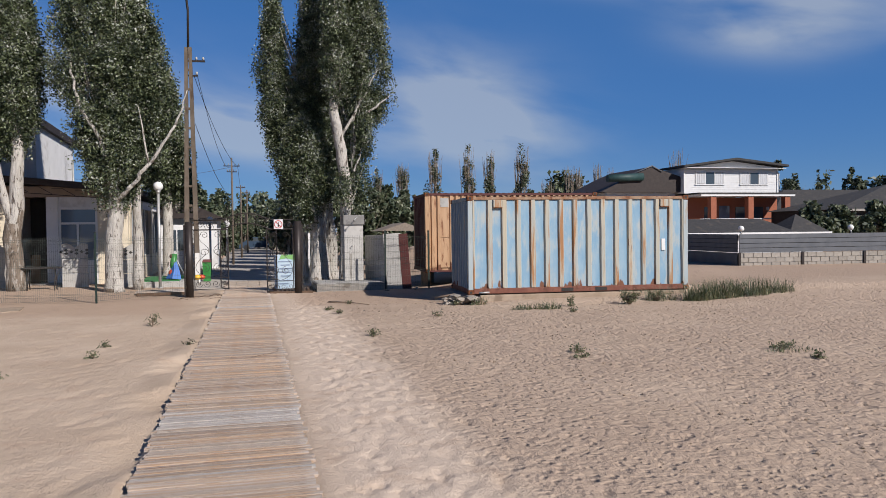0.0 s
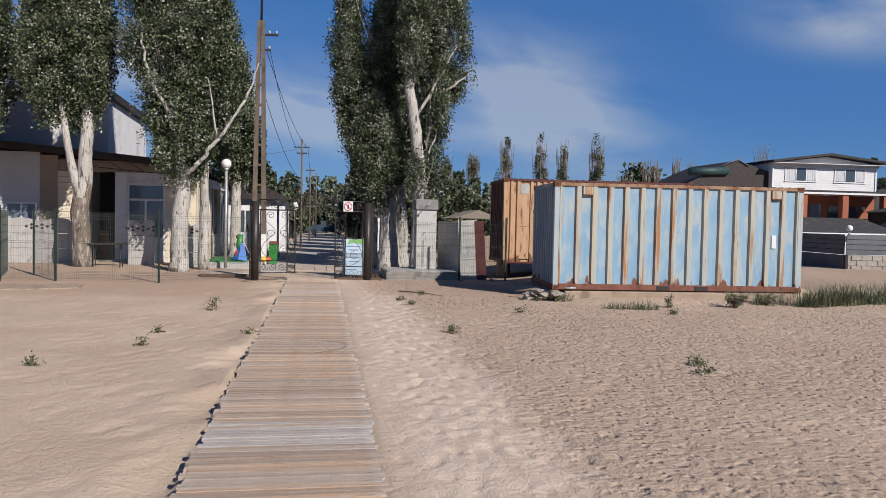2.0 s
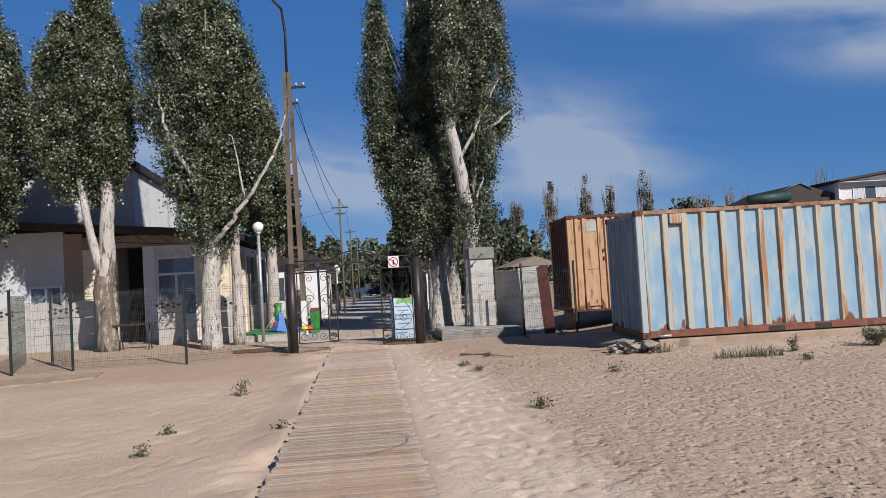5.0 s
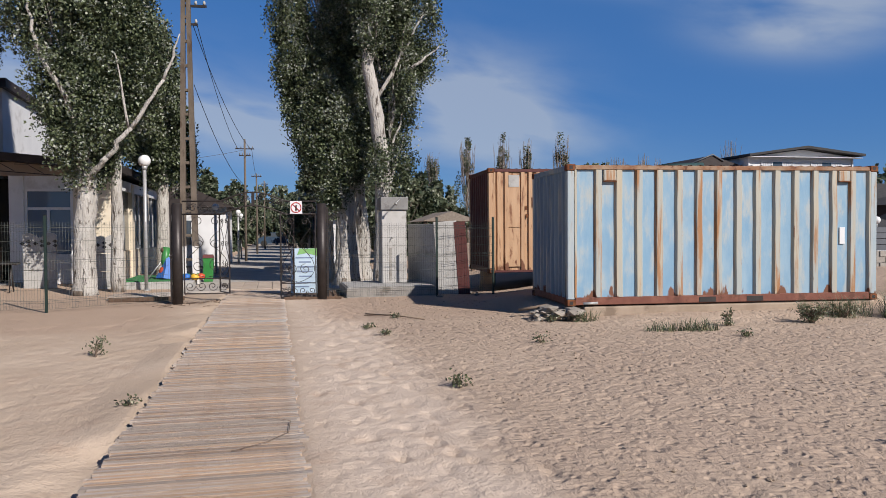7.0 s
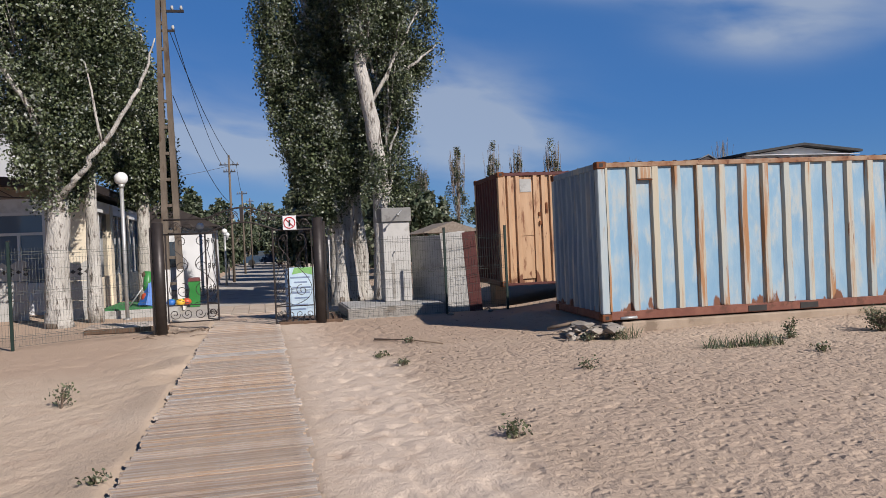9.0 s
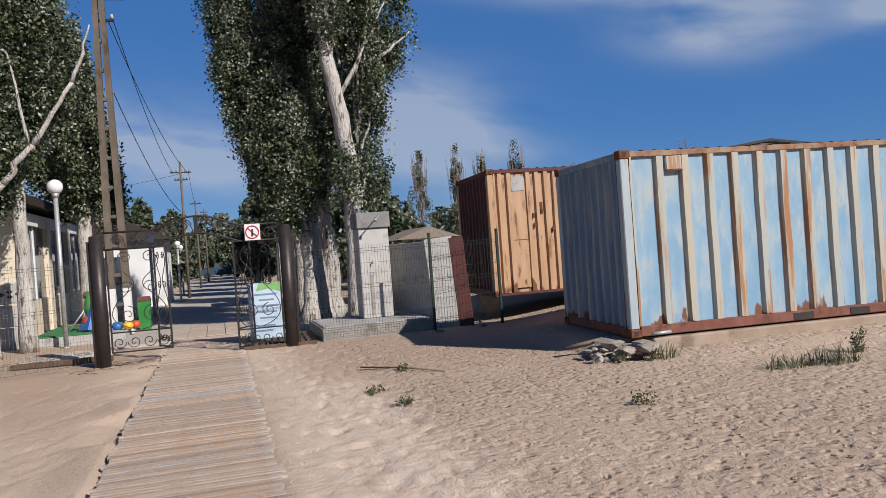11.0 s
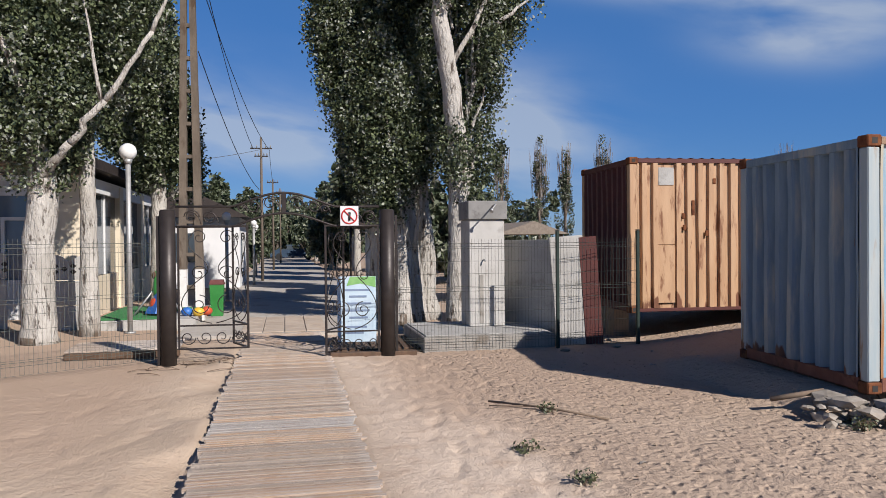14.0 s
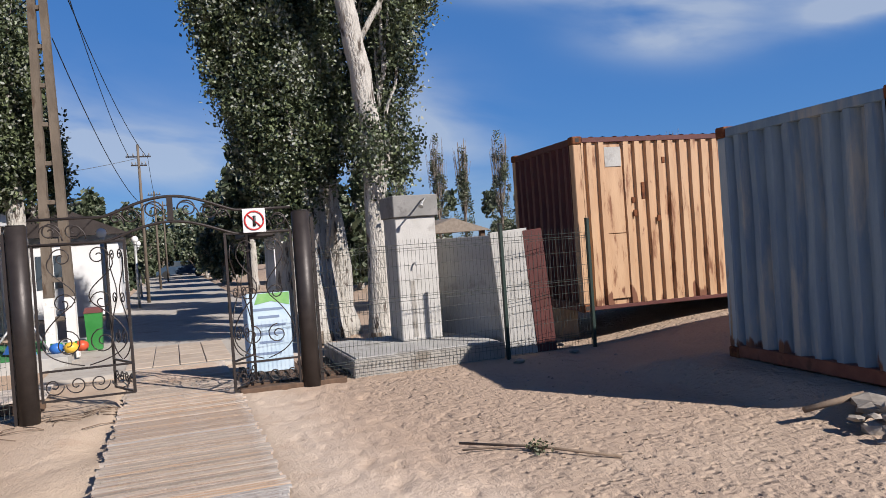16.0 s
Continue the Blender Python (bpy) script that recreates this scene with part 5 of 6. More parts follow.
# porch at the far side of that building
porch = thing("dark_porch", -16.5, 30.2, 0, "maroon framed porch with curtains and amber lattice band", "porch")
part("back_wall", bx(-3, 3.4, 1.6, 1.75, -0.2, 3.4, 0), MAROON, porch)
part("upper_storey", bx(-3, 3.4, 0.4, 4, 4.1, 6.4, 0), MAROON, porch)
part("upper_roof", bx(-3.2, 3.6, 0.0, 4.2, 6.41, 6.6, 0.02), ROOF_DARK, porch)
part("lattice_band", bx(0.6, 3.35, 0.0, 0.12, 3.35, 4.05, 0), AMBER, porch)
lat = bmesh.new()
for k in range(12):
    x0 = 0.6 + k * 0.23
    tube(lat, [(x0, -0.02, 3.36), (min(3.35, x0 + 0.5), -0.02, 4.04)], 0.018, 4)
    tube(lat, [(min(3.35, x0 + 0.5), -0.02, 3.36), (x0, -0.02, 4.04)], 0.018, 4)
part("lattice", lat, MAROON, porch)
for xx in (-2.8, -0.6, 1.5, 3.3):
    part("post", bx(xx - 0.07, xx + 0.07, 0.02, 0.16, -0.2, 3.345), MAROON, porch)
for xx in (1.9, 2.8, 0.2):
    cu = bmesh.new()
    n = 12
    rows = []
    for z in (0.5, 1.5, 2.2, 3.3):
        g = 0.45 if z > 2.5 else 0.25 + 0.05 * abs(z - 1.8)
        rows.append([cu.verts.new((xx + g * (k / n - 0.5), 0.3 + 0.04 * math.sin(k * 2.1), z)) for k in range(n + 1)])
    for a, b in zip(rows, rows[1:]):
        for k in range(n):
            cu.faces.new((a[k], a[k + 1], b[k + 1], b[k])).smooth = True
    c = part("curtain", cu, PORCH_CLOTH, porch)
part("porch_window", bx(1.57, 3.2, 0.4, 0.43, 0.6, 3.3), PANE, porch)

# two-storey building
two = thing("two_storey_building", -8.2, 33.6, 0, "white two-storey building with dark roof edge", "building")
part("wall", bx(-7.5, 0, 0, 6.5, 0, 6.45), WHITE_WALL, two)
rf = bmesh.new()
for x0, x1 in ((-7.8, 0.18),):
    v = [rf.verts.new(p) for p in ((x0, -0.2, 6.75), (x1, -0.2, 6.75), (x1, 6.9, 6.5), (x0, 6.9, 6.5), (x0, -0.2, 6.45), (x1, -0.2, 6.45), (x1, 6.9, 6.2), (x0, 6.9, 6.2))]
    for f in ((0, 1, 2, 3), (7, 6, 5, 4), (0, 4, 5, 1), (1, 5, 6, 2), (2, 6, 7, 3), (3, 7, 4, 0)):
        rf.faces.new([v[k] for k in f])
part("roof_edge", rf, ROOF_DARK, two)
part("balcony_door", bx(-7.0, -4.4, -0.06, 0.0, 4.3, 6.2), MAROON, two)
part("down_pipe", tb([(0.06, 6.2, 0), (0.06, 6.2, 5.5)], 0.05, 8), GALV, two)

# ---- cast concrete fence ----
def euro_panel(x, y, w, label, rz=0.0, post=True, ht=1.62):
    """Cast fence bay: plain lower slabs, a scalloped top slab with diamond openings, and a post."""
    ob = thing("concrete_fence_bay", x, y, gz(x, y) - 0.04, label, "fence", rz, group="cast concrete fence bays")
    for k in range(2):
        part("slab", bx(0.06, w - 0.02, 0, 0.05, 0.02 + k * 0.52, 0.53 + k * 0.52, 0.015), PALE_CONCRETE, ob)
    bm = bmesh.new()
    n = 24
    lo, hi = [], []
    for k in range(n + 1):
        t = k / n
        xx = 0.06 + (w - 0.08) * t
        hi.append((xx, 1.5 + 0.09 * abs(math.sin(2 * math.pi * t)) + 0.05 * math.cos(2 * math.pi * t)))
    prism(bm, [(0.06, 1.07)] + [(w - 0.02, 1.07)] + hi[::-1], 0, 0.05)
    part("top_slab", bm, PALE_CONCRETE, ob)
    for k in range(6):
        cx = w / 2 + (k - 2.5) * 0.17
        for cz in (1.36, 1.24) if k % 2 else (1.30,):
            d = bmesh.new()
            prism(d, [(cx - 0.07, cz), (cx, cz - 0.055), (cx + 0.07, cz), (cx, cz + 0.055)], -0.003, 0.02)
            # Dark diamond paints the shade in the piercing.
            part("diamond_opening", d, DARK_FILL, ob)
    if post:
        part("post", bx(-0.06, 0.06, -0.03, 0.09, -0.2, ht, 0.015), PALE_CONCRETE, ob)
    return ob


for k in range(4):
    euro_panel(-16.2 + 1.98 * k, 29.25, 1.98, "pale cast concrete fence bay with scalloped pierced top", -0.5)
euro_panel(-6.35, 28.95, 0.95, "single cast concrete fence slab beside the doorway", 0, False, 1.5)
euro_panel(-4.75, 28.9, 1.05, "cast concrete fence bay beside the big poplar", 0, True, 1.5)
end_slab = thing("fence_end_slab", -8.35, 29.2, 0, "grey concrete slab closing the fence", "slab")
part("panel", bx(0, 0.28, 0, 0.08, -0.1, 1.5, 0.01), CONCRETE, end_slab)

# a low bench frame in front of the doorway
bench = thing("steel_trestle", -6.6, 27.6, gz(-6.6, 27.6), "dark steel trestle table standing on sand", "trestle")
part("top", bx(-0.6, 0.6, -0.2, 0.2, 0.72, 0.78, 0.01), IRON, bench)
for sx in (-0.42, 0.42):
    part("leg", tb([(sx, -0.18, -0.05), (sx, 0, 0.72)], 0.02, 6), IRON, bench)
    part("leg", tb([(sx, 0.18, -0.05), (sx, 0, 0.719)], 0.02, 6), IRON, bench)

# ---- play corner by the road ----
plat = thing("paved_platform", -4.0, 28.6, 0, "low white edged platform with artificial turf", "platform")
part("kerb", bx(0.2, 2.3, 0.0, 3.4, -0.15, 0.16, 0.01), PALE_CONCRETE, plat)
part("turf", bx(0.28, 1.7, 0.1, 3.3, 0.161, 0.19, 0.006), TURF, plat)
toys = thing("toy_cart", -2.56, 29.5, 0.19, "green and red plastic toy cart with grey handle", "toy")
part("body", tb([(0, 0, 0.25), (-0.02, 0, 0.55), (0.03, 0, 0.95)], [0.09, 0.12, 0.10], 10), TOY_GREEN, toys)
part("pod", ball(bmesh.new(), (-0.03, -0.05, 0.2), 0.17, 16, 1.1), TOY_RED, toys)
part("cap", ball(bmesh.new(), (-0.06, 0, 0.86), 0.09, 12), WOOD, toys)
part("handle", tb([(-0.5, -0.1, 0.0), (-0.05, 0, 0.62)], 0.022, 8), GALV, toys)
part("skirt", tb([(0.02, -0.1, 0.0), (0.06, -0.05, 0.35), (0.03, 0, 0.75)], [0.3, 0.17, 0.05], 5), TOY_BLUE, toys, "folded blue plastic skirt")
part("leg", tb([(0.45, 0.05, 0.0), (0.02, 0, 0.9)], 0.02, 8), GALV, toys)
bin_ = thing("green_bin", -1.45, 30.9, 0.0, "green plastic waste bin with dark lid", "bin")
part("body", tb([(0, 0, 0), (0, 0, 0.75)], [0.19, 0.23], 4), TOY_GREEN, bin_)
part("lid", tb([(0, 0, 0.751), (0, 0, 0.86)], [0.25, 0.2], 4), MAROON, bin_)
for k, (tx, ty, ma) in enumerate(((-1.95, 29.3, TOY_BLUE), (-1.7, 29.2, TOY_YELLOW), (-1.55, 29.4, TOY_RED))):
    t_ = thing("plastic_toy", tx, ty, 0.16, "small bright plastic toy on the platform", "toy", group="plastic toys")
    part("body", ball(bmesh.new(), (0, 0, 0.09), 0.13, 12, 0.8), ma, t_)
    part("rim", tb([(-0.1, 0, 0.17), (0.1, 0, 0.17)], 0.02, 6), TOY_GREEN, t_)

# ---- road ----
road = thing("road", 0, 26.9, 0, "pale worn paved road between trees", "road", kind="structure")
part("surface", bx(-1.9, 2.5, 0, 80, -0.3, -0.01), ASPHALT, road)
for k in range(5):
    for j in range(4):
        part("paving_slab", bx(-0.7 + j * 0.42, -0.7 + j * 0.42 + 0.405, 0.2 + k * 0.6, 0.2 + k * 0.6 + 0.585, -0.009, 0.012, 0.006), PAVER, road)

# houses down the road
def cottage(x, y, w, d, h, label, roof_ma=ROOF_DARK):
    ob = thing("small_house", x, y, 0, label, "house", group="houses down the road")
    part("wall", bx(-w / 2, w / 2, 0, d, 0, h), WHITE_WALL, ob)
    bm = bmesh.new()
    prism(bm, [(-w / 2 - 0.4, h), (0, h + w * 0.28), (w / 2 + 0.4, h)], -0.4, d + 0.4)
    part("roof", bm, roof_ma, ob)
    wn = part("window", bx(-0.5, 0.5, -0.04, 0.0, 1.0, 2.1), PANE, ob)
    part("frame", bx(-0.03, 0.03, -0.06, -0.042, 1.0, 2.1), PLASTIC_WHITE, wn)
    sd = part("window", bx(w / 2, w / 2 + 0.04, 1.0, 2.2, 1.0, 2.1), PANE, ob)
    part("frame", bx(w / 2 + 0.041, w / 2 + 0.06, 1.57, 1.63, 1.0, 2.1), PLASTIC_WHITE, sd)


cottage(-3.6, 42, 4.1, 5, 2.7, "white cottage with dark pitched roof beside the road")
cottage(-5.0, 66, 5, 7, 2.6, "low white house with dark roof far down the road")
kiosk = thing("white_kiosk", 3.0, 35.2, 0, "white kiosk with dark canopy beside the road", "kiosk")
part("body", bx(-0.2, 0.5, 0, 2.2, 0, 2.15), WHITE_WALL, kiosk)
part("canopy", bx(-1.0, 0.7, -0.4, 2.6, 2.16, 2.34, 0.02), ROOF_DARK, kiosk)
for a in (-0.9, 0.6):
    part("post", tb([(a, -0.3, 0), (a, -0.3, 2.16)], 0.04, 8), IRON, kiosk)
far_car = thing("parked_car", 0.9, 84, 0, "dark blue car parked across the road end", "car")
prof = [(-2.1, 0.3), (-2.1, 0.85), (-1.5, 0.95), (-0.9, 1.42), (0.7, 1.42), (1.4, 0.98), (2.1, 0.85), (2.15, 0.3)]
part("body", prism(bmesh.new(), prof, -0.85, 0.85), AWNING_BLUE, far_car)
part("side_window", prism(bmesh.new(), [(-1.3, 0.98), (-0.8, 1.36), (0.65, 1.36), (1.15, 0.98)], -0.858, -0.851), PANE, far_car)
for wx in (-1.3, 1.35):
    part("wheel", tb([(wx, -0.87, 0.32), (wx, -0.65, 0.32)], 0.32, 16), BLACK_PAINT, far_car)
end_house = thing("brick_red_house", -1.5, 92, 0, "low red walled house closing the road", "house")
part("wall", bx(-5, -1.5, 0, 5, 0, 1.5), MAROON, end_house)
part("roof", prism(bmesh.new(), [(-5.3, 1.5), (-3.25, 2.3), (-1.2, 1.5)], -0.3, 5.3), ROOF_GREY, end_house)
thatch = thing("thatched_shelter", 6.35, 31.2, 0, "low shelter with reddish corrugated roof behind the slabs", "shelter")
part("roof", prism(bmesh.new(), [(-0.75, 1.9), (0.3, 2.25), (1.3, 1.9)], 0, 3), STRAW, thatch)
for a in (-0.6, 1.1):
    part("post", bx(a - 0.06, a + 0.06, 0.1, 0.22, 0, 1.95), WOOD, thatch)

# ---- block wall and sheet fence on the far right ----
WX, WY, WB = 19.6, 26.5, 0.12
fence_r = thing("sheet_fence", WX, WY, WB, "dark grey horizontal sheet fence on a block wall", "fence", -6)
for k in range(4):
    part("slat", bx(0, 40, -0.03 - 0.01 * (k % 2), 0.0, 0.72 + k * 0.19, 0.72 + k * 0.19 + 0.175, 0.006), FENCE_GREY, fence_r)
for k in range(4):
    part("slat", bx(-0.03, 0.0, 0.1, 16, 0.72 + k * 0.19, 0.72 + k * 0.19 + 0.175, 0.006), FENCE_GREY, fence_r)
for k in range(15):
    part("post", bx(k * 2.8 - 0.05, k * 2.8 + 0.05, -0.075, -0.02, -0.2, 0.72), IRON, fence_r)
# Added near-black sheets that darken the gaps between slats like shade.
part("gap_shade", bx(0.01, 40, 0.002, 0.012, 0.72, 1.47), DARK_FILL, fence_r)
part("side_gap_shade", bx(0.002, 0.012, 0.1, 16, 0.72, 1.47), DARK_FILL, fence_r)
# Dark sheet put over the side's foot for the shade on it.
part("side_panel", bx(-0.062, -0.052, 0.02, 16, -0.3, 0.71), FENCE_GREY, fence_r)
wall_r = thing("block_wall", WX, WY, WB, "bare grey cinder block wall beneath the sheet fence", "wall", -6)
part("core", bx(0.02, 40, 0.01, 0.16, -0.3, 0.70), CONCRETE, wall_r)
part("side_core", bx(-0.05, 0.02, 0.16, 16, -0.3, 0.70), CONCRETE, wall_r)
blk = finish(bx(0, 0.385, -0.025, 0.008, 0, 0.185, 0.006), "block", BLOCK)
for r in range(4):
    for k in range(30):
        o = new("block", blk)
        o.parent = wall_r
        o.matrix_local = pose(0.02 + k * 0.4 + (0.2 if r % 2 else 0), 0, -0.08 + r * 0.197)
for k in range(9):
    g = thing("fence_lamp", WX + (0.1 + k * 4.9) * math.cos(radians(-6)), WY + (0.1 + k * 4.9) * math.sin(radians(-6)), WB + 1.48, "small white globe lamp on top of the fence", "lamp", group="fence lamps")
    part("stem", tb([(0, 0, -0.02), (0, 0, 0.12)], 0.03, 8), GALV, g)
    part("globe", ball(bmesh.new(), (0, 0, 0.22), 0.12, 16), GLOBE, g)


def hip_roof(name, x0, x1, y0, y1, z0, z1, inset, label, wall_z=0.0, fascia=PLASTIC_WHITE, wall_ma=GREY_WALL):
    ob = thing(name, x0, y0, 0, label, "outbuilding")
    w, d = x1 - x0, y1 - y0
    bm = bmesh.new()
    b = [bm.verts.new(p) for p in ((0, 0, z0), (w, 0, z0), (w, d, z0), (0, d, z0))]
    t = [bm.verts.new(p) for p in ((inset, d / 2, z1), (w - inset, d / 2, z1))]
    for f in ((b[0], b[1], t[1], t[0]), (b[1], b[2], t[1]), (b[2], b[3], t[0], t[1]), (b[3], b[0], t[0]), (b[3], b[2], b[1], b[0])):
        bm.faces.new(f)
    part("roof", bm, ROOF_GREY, ob)
    part("fascia", bx(-0.02, w + 0.02, -0.06, -0.01, z0 - 0.14, z0 + 0.02), fascia, ob)
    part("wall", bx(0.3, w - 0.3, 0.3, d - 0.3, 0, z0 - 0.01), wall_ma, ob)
    return ob


hip_roof("low_outbuilding", 22.6, 30.2, 36, 40, 1.56, 2.37, 1.0, "low outbuilding with dark shingle roof and white fascia")
hip_roof("garden_pavilion", 30.5, 33.3, 37, 39.6, 1.54, 2.62, 1.39, "small pavilion with dark hipped roof")
hip_roof("long_shed", 49.0, 66.0, 62, 70, 3.5, 5.65, 4.0, "long shed with dark roof behind the fence", fascia=ROOF_GREY, wall_ma=DARK_FILL)
hip_roof("large_shed", 41.8, 66.0, 46, 54, 3.1, 5.2, 8.3, "large shed with broad dark roof behind the fence", fascia=CONCRETE, wall_ma=DARK_FILL)

# guest house
house = thing("guest_house", 35.4, 56, 0, "two-storey white clad guest house with brick porch", "house")
part("upper_wall", prism(bmesh.new(), [(0, 4.75), (9.05, 4.75), (9.05, 7.0), (4.6, 7.5), (0, 6.9)], 0, 8), WHITE_WALL, house)
cl = bmesh.new()
for k in range(14):
    z = 4.8 + k * 0.15
    box(cl, 0.02, 9.03, -0.02, -0.001, z, z + 0.135)
part("cladding", cl, PLASTIC_WHITE, house)
part("roof", prism(bmesh.new(), [(-0.35, 6.9), (4.6, 7.56), (9.7, 7.02), (9.7, 7.2), (4.6, 7.74), (-0.35, 7.08)], -0.7, 8.4), ROOF_GREY, house)
for a in (1.05, 5.35):
    w = part("window", bx(a, a + 2.75, -0.05, -0.021, 5.5, 6.6), DARK_FILL, house)
    for p, q in ((0, 0.08), (0.9, 0.97), (1.8, 1.87), (2.67, 2.75)):
        part("frame", bx(a + p, a + q, -0.085, -0.051, 5.5, 6.6), PLASTIC_WHITE, w)
    part("pane", bx(a + 0.97, a + 1.8, -0.06, -0.0505, 5.56, 6.53), PANE, w)
    for p in (0.08, 1.87):
        cur = bmesh.new()
        for k in range(8):
            box(cur, a + p + 0.1 * k, a + p + 0.1 * k + 0.096, -0.06 - 0.012 * (k % 2), -0.0505, 5.57, 6.52)
        part("curtain", cur, CURTAIN, w)
    part("sill", bx(a - 0.05, a + 2.8, -0.1, -0.0515, 5.44, 5.53), PLASTIC_WHITE, w)
    part("frame", bx(a, a + 2.75, -0.086, -0.0515, 6.53, 6.62), PLASTIC_WHITE, w)
part("balcony_slab", bx(0.2, 9.1, -2.2, 0, 4.42, 4.6), PLASTIC_WHITE, house)
part("balcony_roof", bx(0.0, 9.2, -2.25, 0, 4.605, 4.72), ROOF_GREY, house)
part("lower_wall", bx(0, 9.05, 0, 8, 0, 4.4), BRICK, house)
for a in (1.17, 4.67, 8.2):
    part("column", bx(a, a + 0.5, -2.1, -1.6, 0, 4.41), BRICK, house)
for a in (1.9, 4.9, 6.6):
    part("porch_door", bx(a, a + 1.0, -0.05, -0.001, 1.2, 3.6), PANE, house)
part("rail", bx(0.2, 8.9, -2.05, -1.95, 2.5, 2.6), PLASTIC_WHITE, house)
part("soffit", bx(-0.2, 9.5, -0.62, -0.001, 6.86, 6.9), PLASTIC_WHITE, house)
part("corner_board", bx(-0.06, 0.06, -0.09, -0.021, 4.75, 6.88), PLASTIC_WHITE, house)
part("corner_board", bx(8.99, 9.11, -0.09, -0.021, 4.75, 6.95), PLASTIC_WHITE, house)
part("porch_window", bx(3.3, 4.3, -0.05, -0.001, 1.9, 3.7), PANE_BLUE, house)
part("wall_lamp", bx(7.9, 8.1, -0.2, -0.001, 3.3, 3.6, 0.02), PLASTIC_WHITE, house)
wing = thing("house_wing", 28.4, 57, 0, "side wing with dark hipped roof and green awning", "house")
part("wall", bx(0.4, 6.8, 0, 7, 0, 5.0), GREY_WALL, wing)
part("roof", prism(bmesh.new(), [(-0.3, 4.9), (2.6, 6.3), (4.3, 7.0), (7.0, 6.2), (7.0, 4.9)], -0.5, 7), ROOF_DARK, wing)
part("gable_trim", tb([(2.2, -0.55, 6.25), (4.3, -0.55, 7.08), (5.2, -0.55, 6.6)], 0.06, 6), FENCE_GREY, wing)
part("awning", tb([(0.2, -0.6, 6.0), (3.4, -0.6, 6.15)], 0.32, 12), AWNING_GREEN, wing)

WEEDS = [(2.49, 13.25, 0.16, 9, 0.13), (-1.76, 16.6, 0.34, 10, 0.16), (-2.12, 12.45, 0.13, 7, 0.11), (-2.15, 13.67, 0.11, 6, 0.09), (-3.03, 10.9, 0.13, 6, 0.11), (2.12, 18.11, 0.08, 7, 0.2), (2.26, 17.2, 0.08, 6, 0.15), (2.82, 19.43, 0.08, 8, 0.13), (4.33, 15.83, 0.14, 6, 0.11), (5.04, 9.87, 0.06, 6, 0.16), (5.2, 10.35, 0.13, 7, 0.14), (9.5, 16.75, 0.44, 60, 0.36), (7.95, 16.85, 0.32, 14, 0.16), (7.5, 15.6, 0.15, 7, 0.16), (8.3, 9.65, 0.1, 16, 0.35), (8.27, 8.8, 0.12, 8, 0.16), (-0.72, 13.2, 0.1, 5, 0.07), (10.5, 17.2, 0.32, 26, 0.35), (5.75, 17.95, 0.2, 8, 0.15), (5.3, 18.0, 0.14, 6, 0.14)]
GRASS = [(6.6, 16.5, 0.3, 0.2, 170), (7.2, 16.45, 0.35, 0.22, 190), (11.6, 16.9, 0.5, 0.5, 560), (12.3, 17.0, 0.6, 0.56, 640), (13.2, 17.0, 0.6, 0.5, 480), (14.1, 17.1, 0.5, 0.4, 260), (10.7, 17.3, 0.5, 0.4, 200), (8.3, 9.4, 0.4, 0.1, 120), (5.9, 17.95, 0.25, 0.25, 60), (9.8, 24.9, 0.4, 0.3, 60)]


# ---- weeds, stones, litter ----
def weed(x, y, h, n, seed, label="low green weed growing in the sand", spread=0.2, leaf=0.019):
    rng = np.random.default_rng(seed)
    z = gz(x, y)
    ob = thing("weed", x, y, z, label, "weed", group="weeds")
    bm = bmesh.new()
    pts = []
    for k in range(n):
        a, r = rng.uniform(0, 6.28), spread * rng.uniform(0.3, 1)
        tip = (r * math.cos(a), r * math.sin(a), h * rng.uniform(0.12, 1))
        mid = (tip[0] * 0.4, tip[1] * 0.4, tip[2] * 0.6)
        tube(bm, [(0, 0, -0.05), mid, tip], [0.006, 0.005, 0.002], 4)
        for t in rng.uniform(0.25, 1.05, 16):
            q = np.array(mid) * (1 - t) + np.array(tip) * t
            pts.append(q + rng.normal(0, 0.035, 3) * (1, 1, 0.8))
    part("stems", bm, TWIG, ob)
    c = np.array(pts)
    c[:, 2] = np.maximum(c[:, 2], 0.015)
    o = new("leaves", leaf_mesh("leaves", c, leaf, rng, WEED_LEAF))
    o.parent = ob
    tagged(o, kind="stuff")


def grass_tuft(x, y, w, h, n, seed, label):
    rng = np.random.default_rng(seed)
    ob = thing("grass_tuft", x, y, 0, label, "grass", group="grass tufts")
    v, f = [], []
    for k in range(n):
        a = rng.uniform(0, 6.28)
        r = w * math.sqrt(rng.uniform(0, 1))
        bx_, by_ = r * math.cos(a), 0.5 * r * math.sin(a)
        d = rng.uniform(0, 6.28)
        l = h * (0.2 + 1.1 * rng.uniform(0, 1) ** 1.8)
        lean = rng.uniform(0.2, 1.3) * l
        wx, wy = 0.004 * math.cos(d + 1.57), 0.004 * math.sin(d + 1.57)
        z = gz(x + bx_, y + by_) - 0.02
        i = len(v)
        v += [(bx_ - wx, by_ - wy, z), (bx_ + wx, by_ + wy, z), (bx_ + 0.45 * lean * math.cos(d) + wx, by_ + 0.45 * lean * math.sin(d) + wy, z + 0.7 * l), (bx_ + 0.45 * lean * math.cos(d) - wx, by_ + 0.45 * lean * math.sin(d) - wy, z + 0.7 * l), (bx_ + lean * math.cos(d), by_ + lean * math.sin(d), z + l)]
        f += [(i, i + 1, i + 2, i + 3), (i + 3, i + 2, i + 4)]
    me = bpy.data.meshes.new("blade_mass")
    me.from_pydata(v, [], f)
    me.materials.append(DRY_GRASS)
    o = new("blade_mass", me)
    o.parent = ob
    tagged(o, kind="stuff")


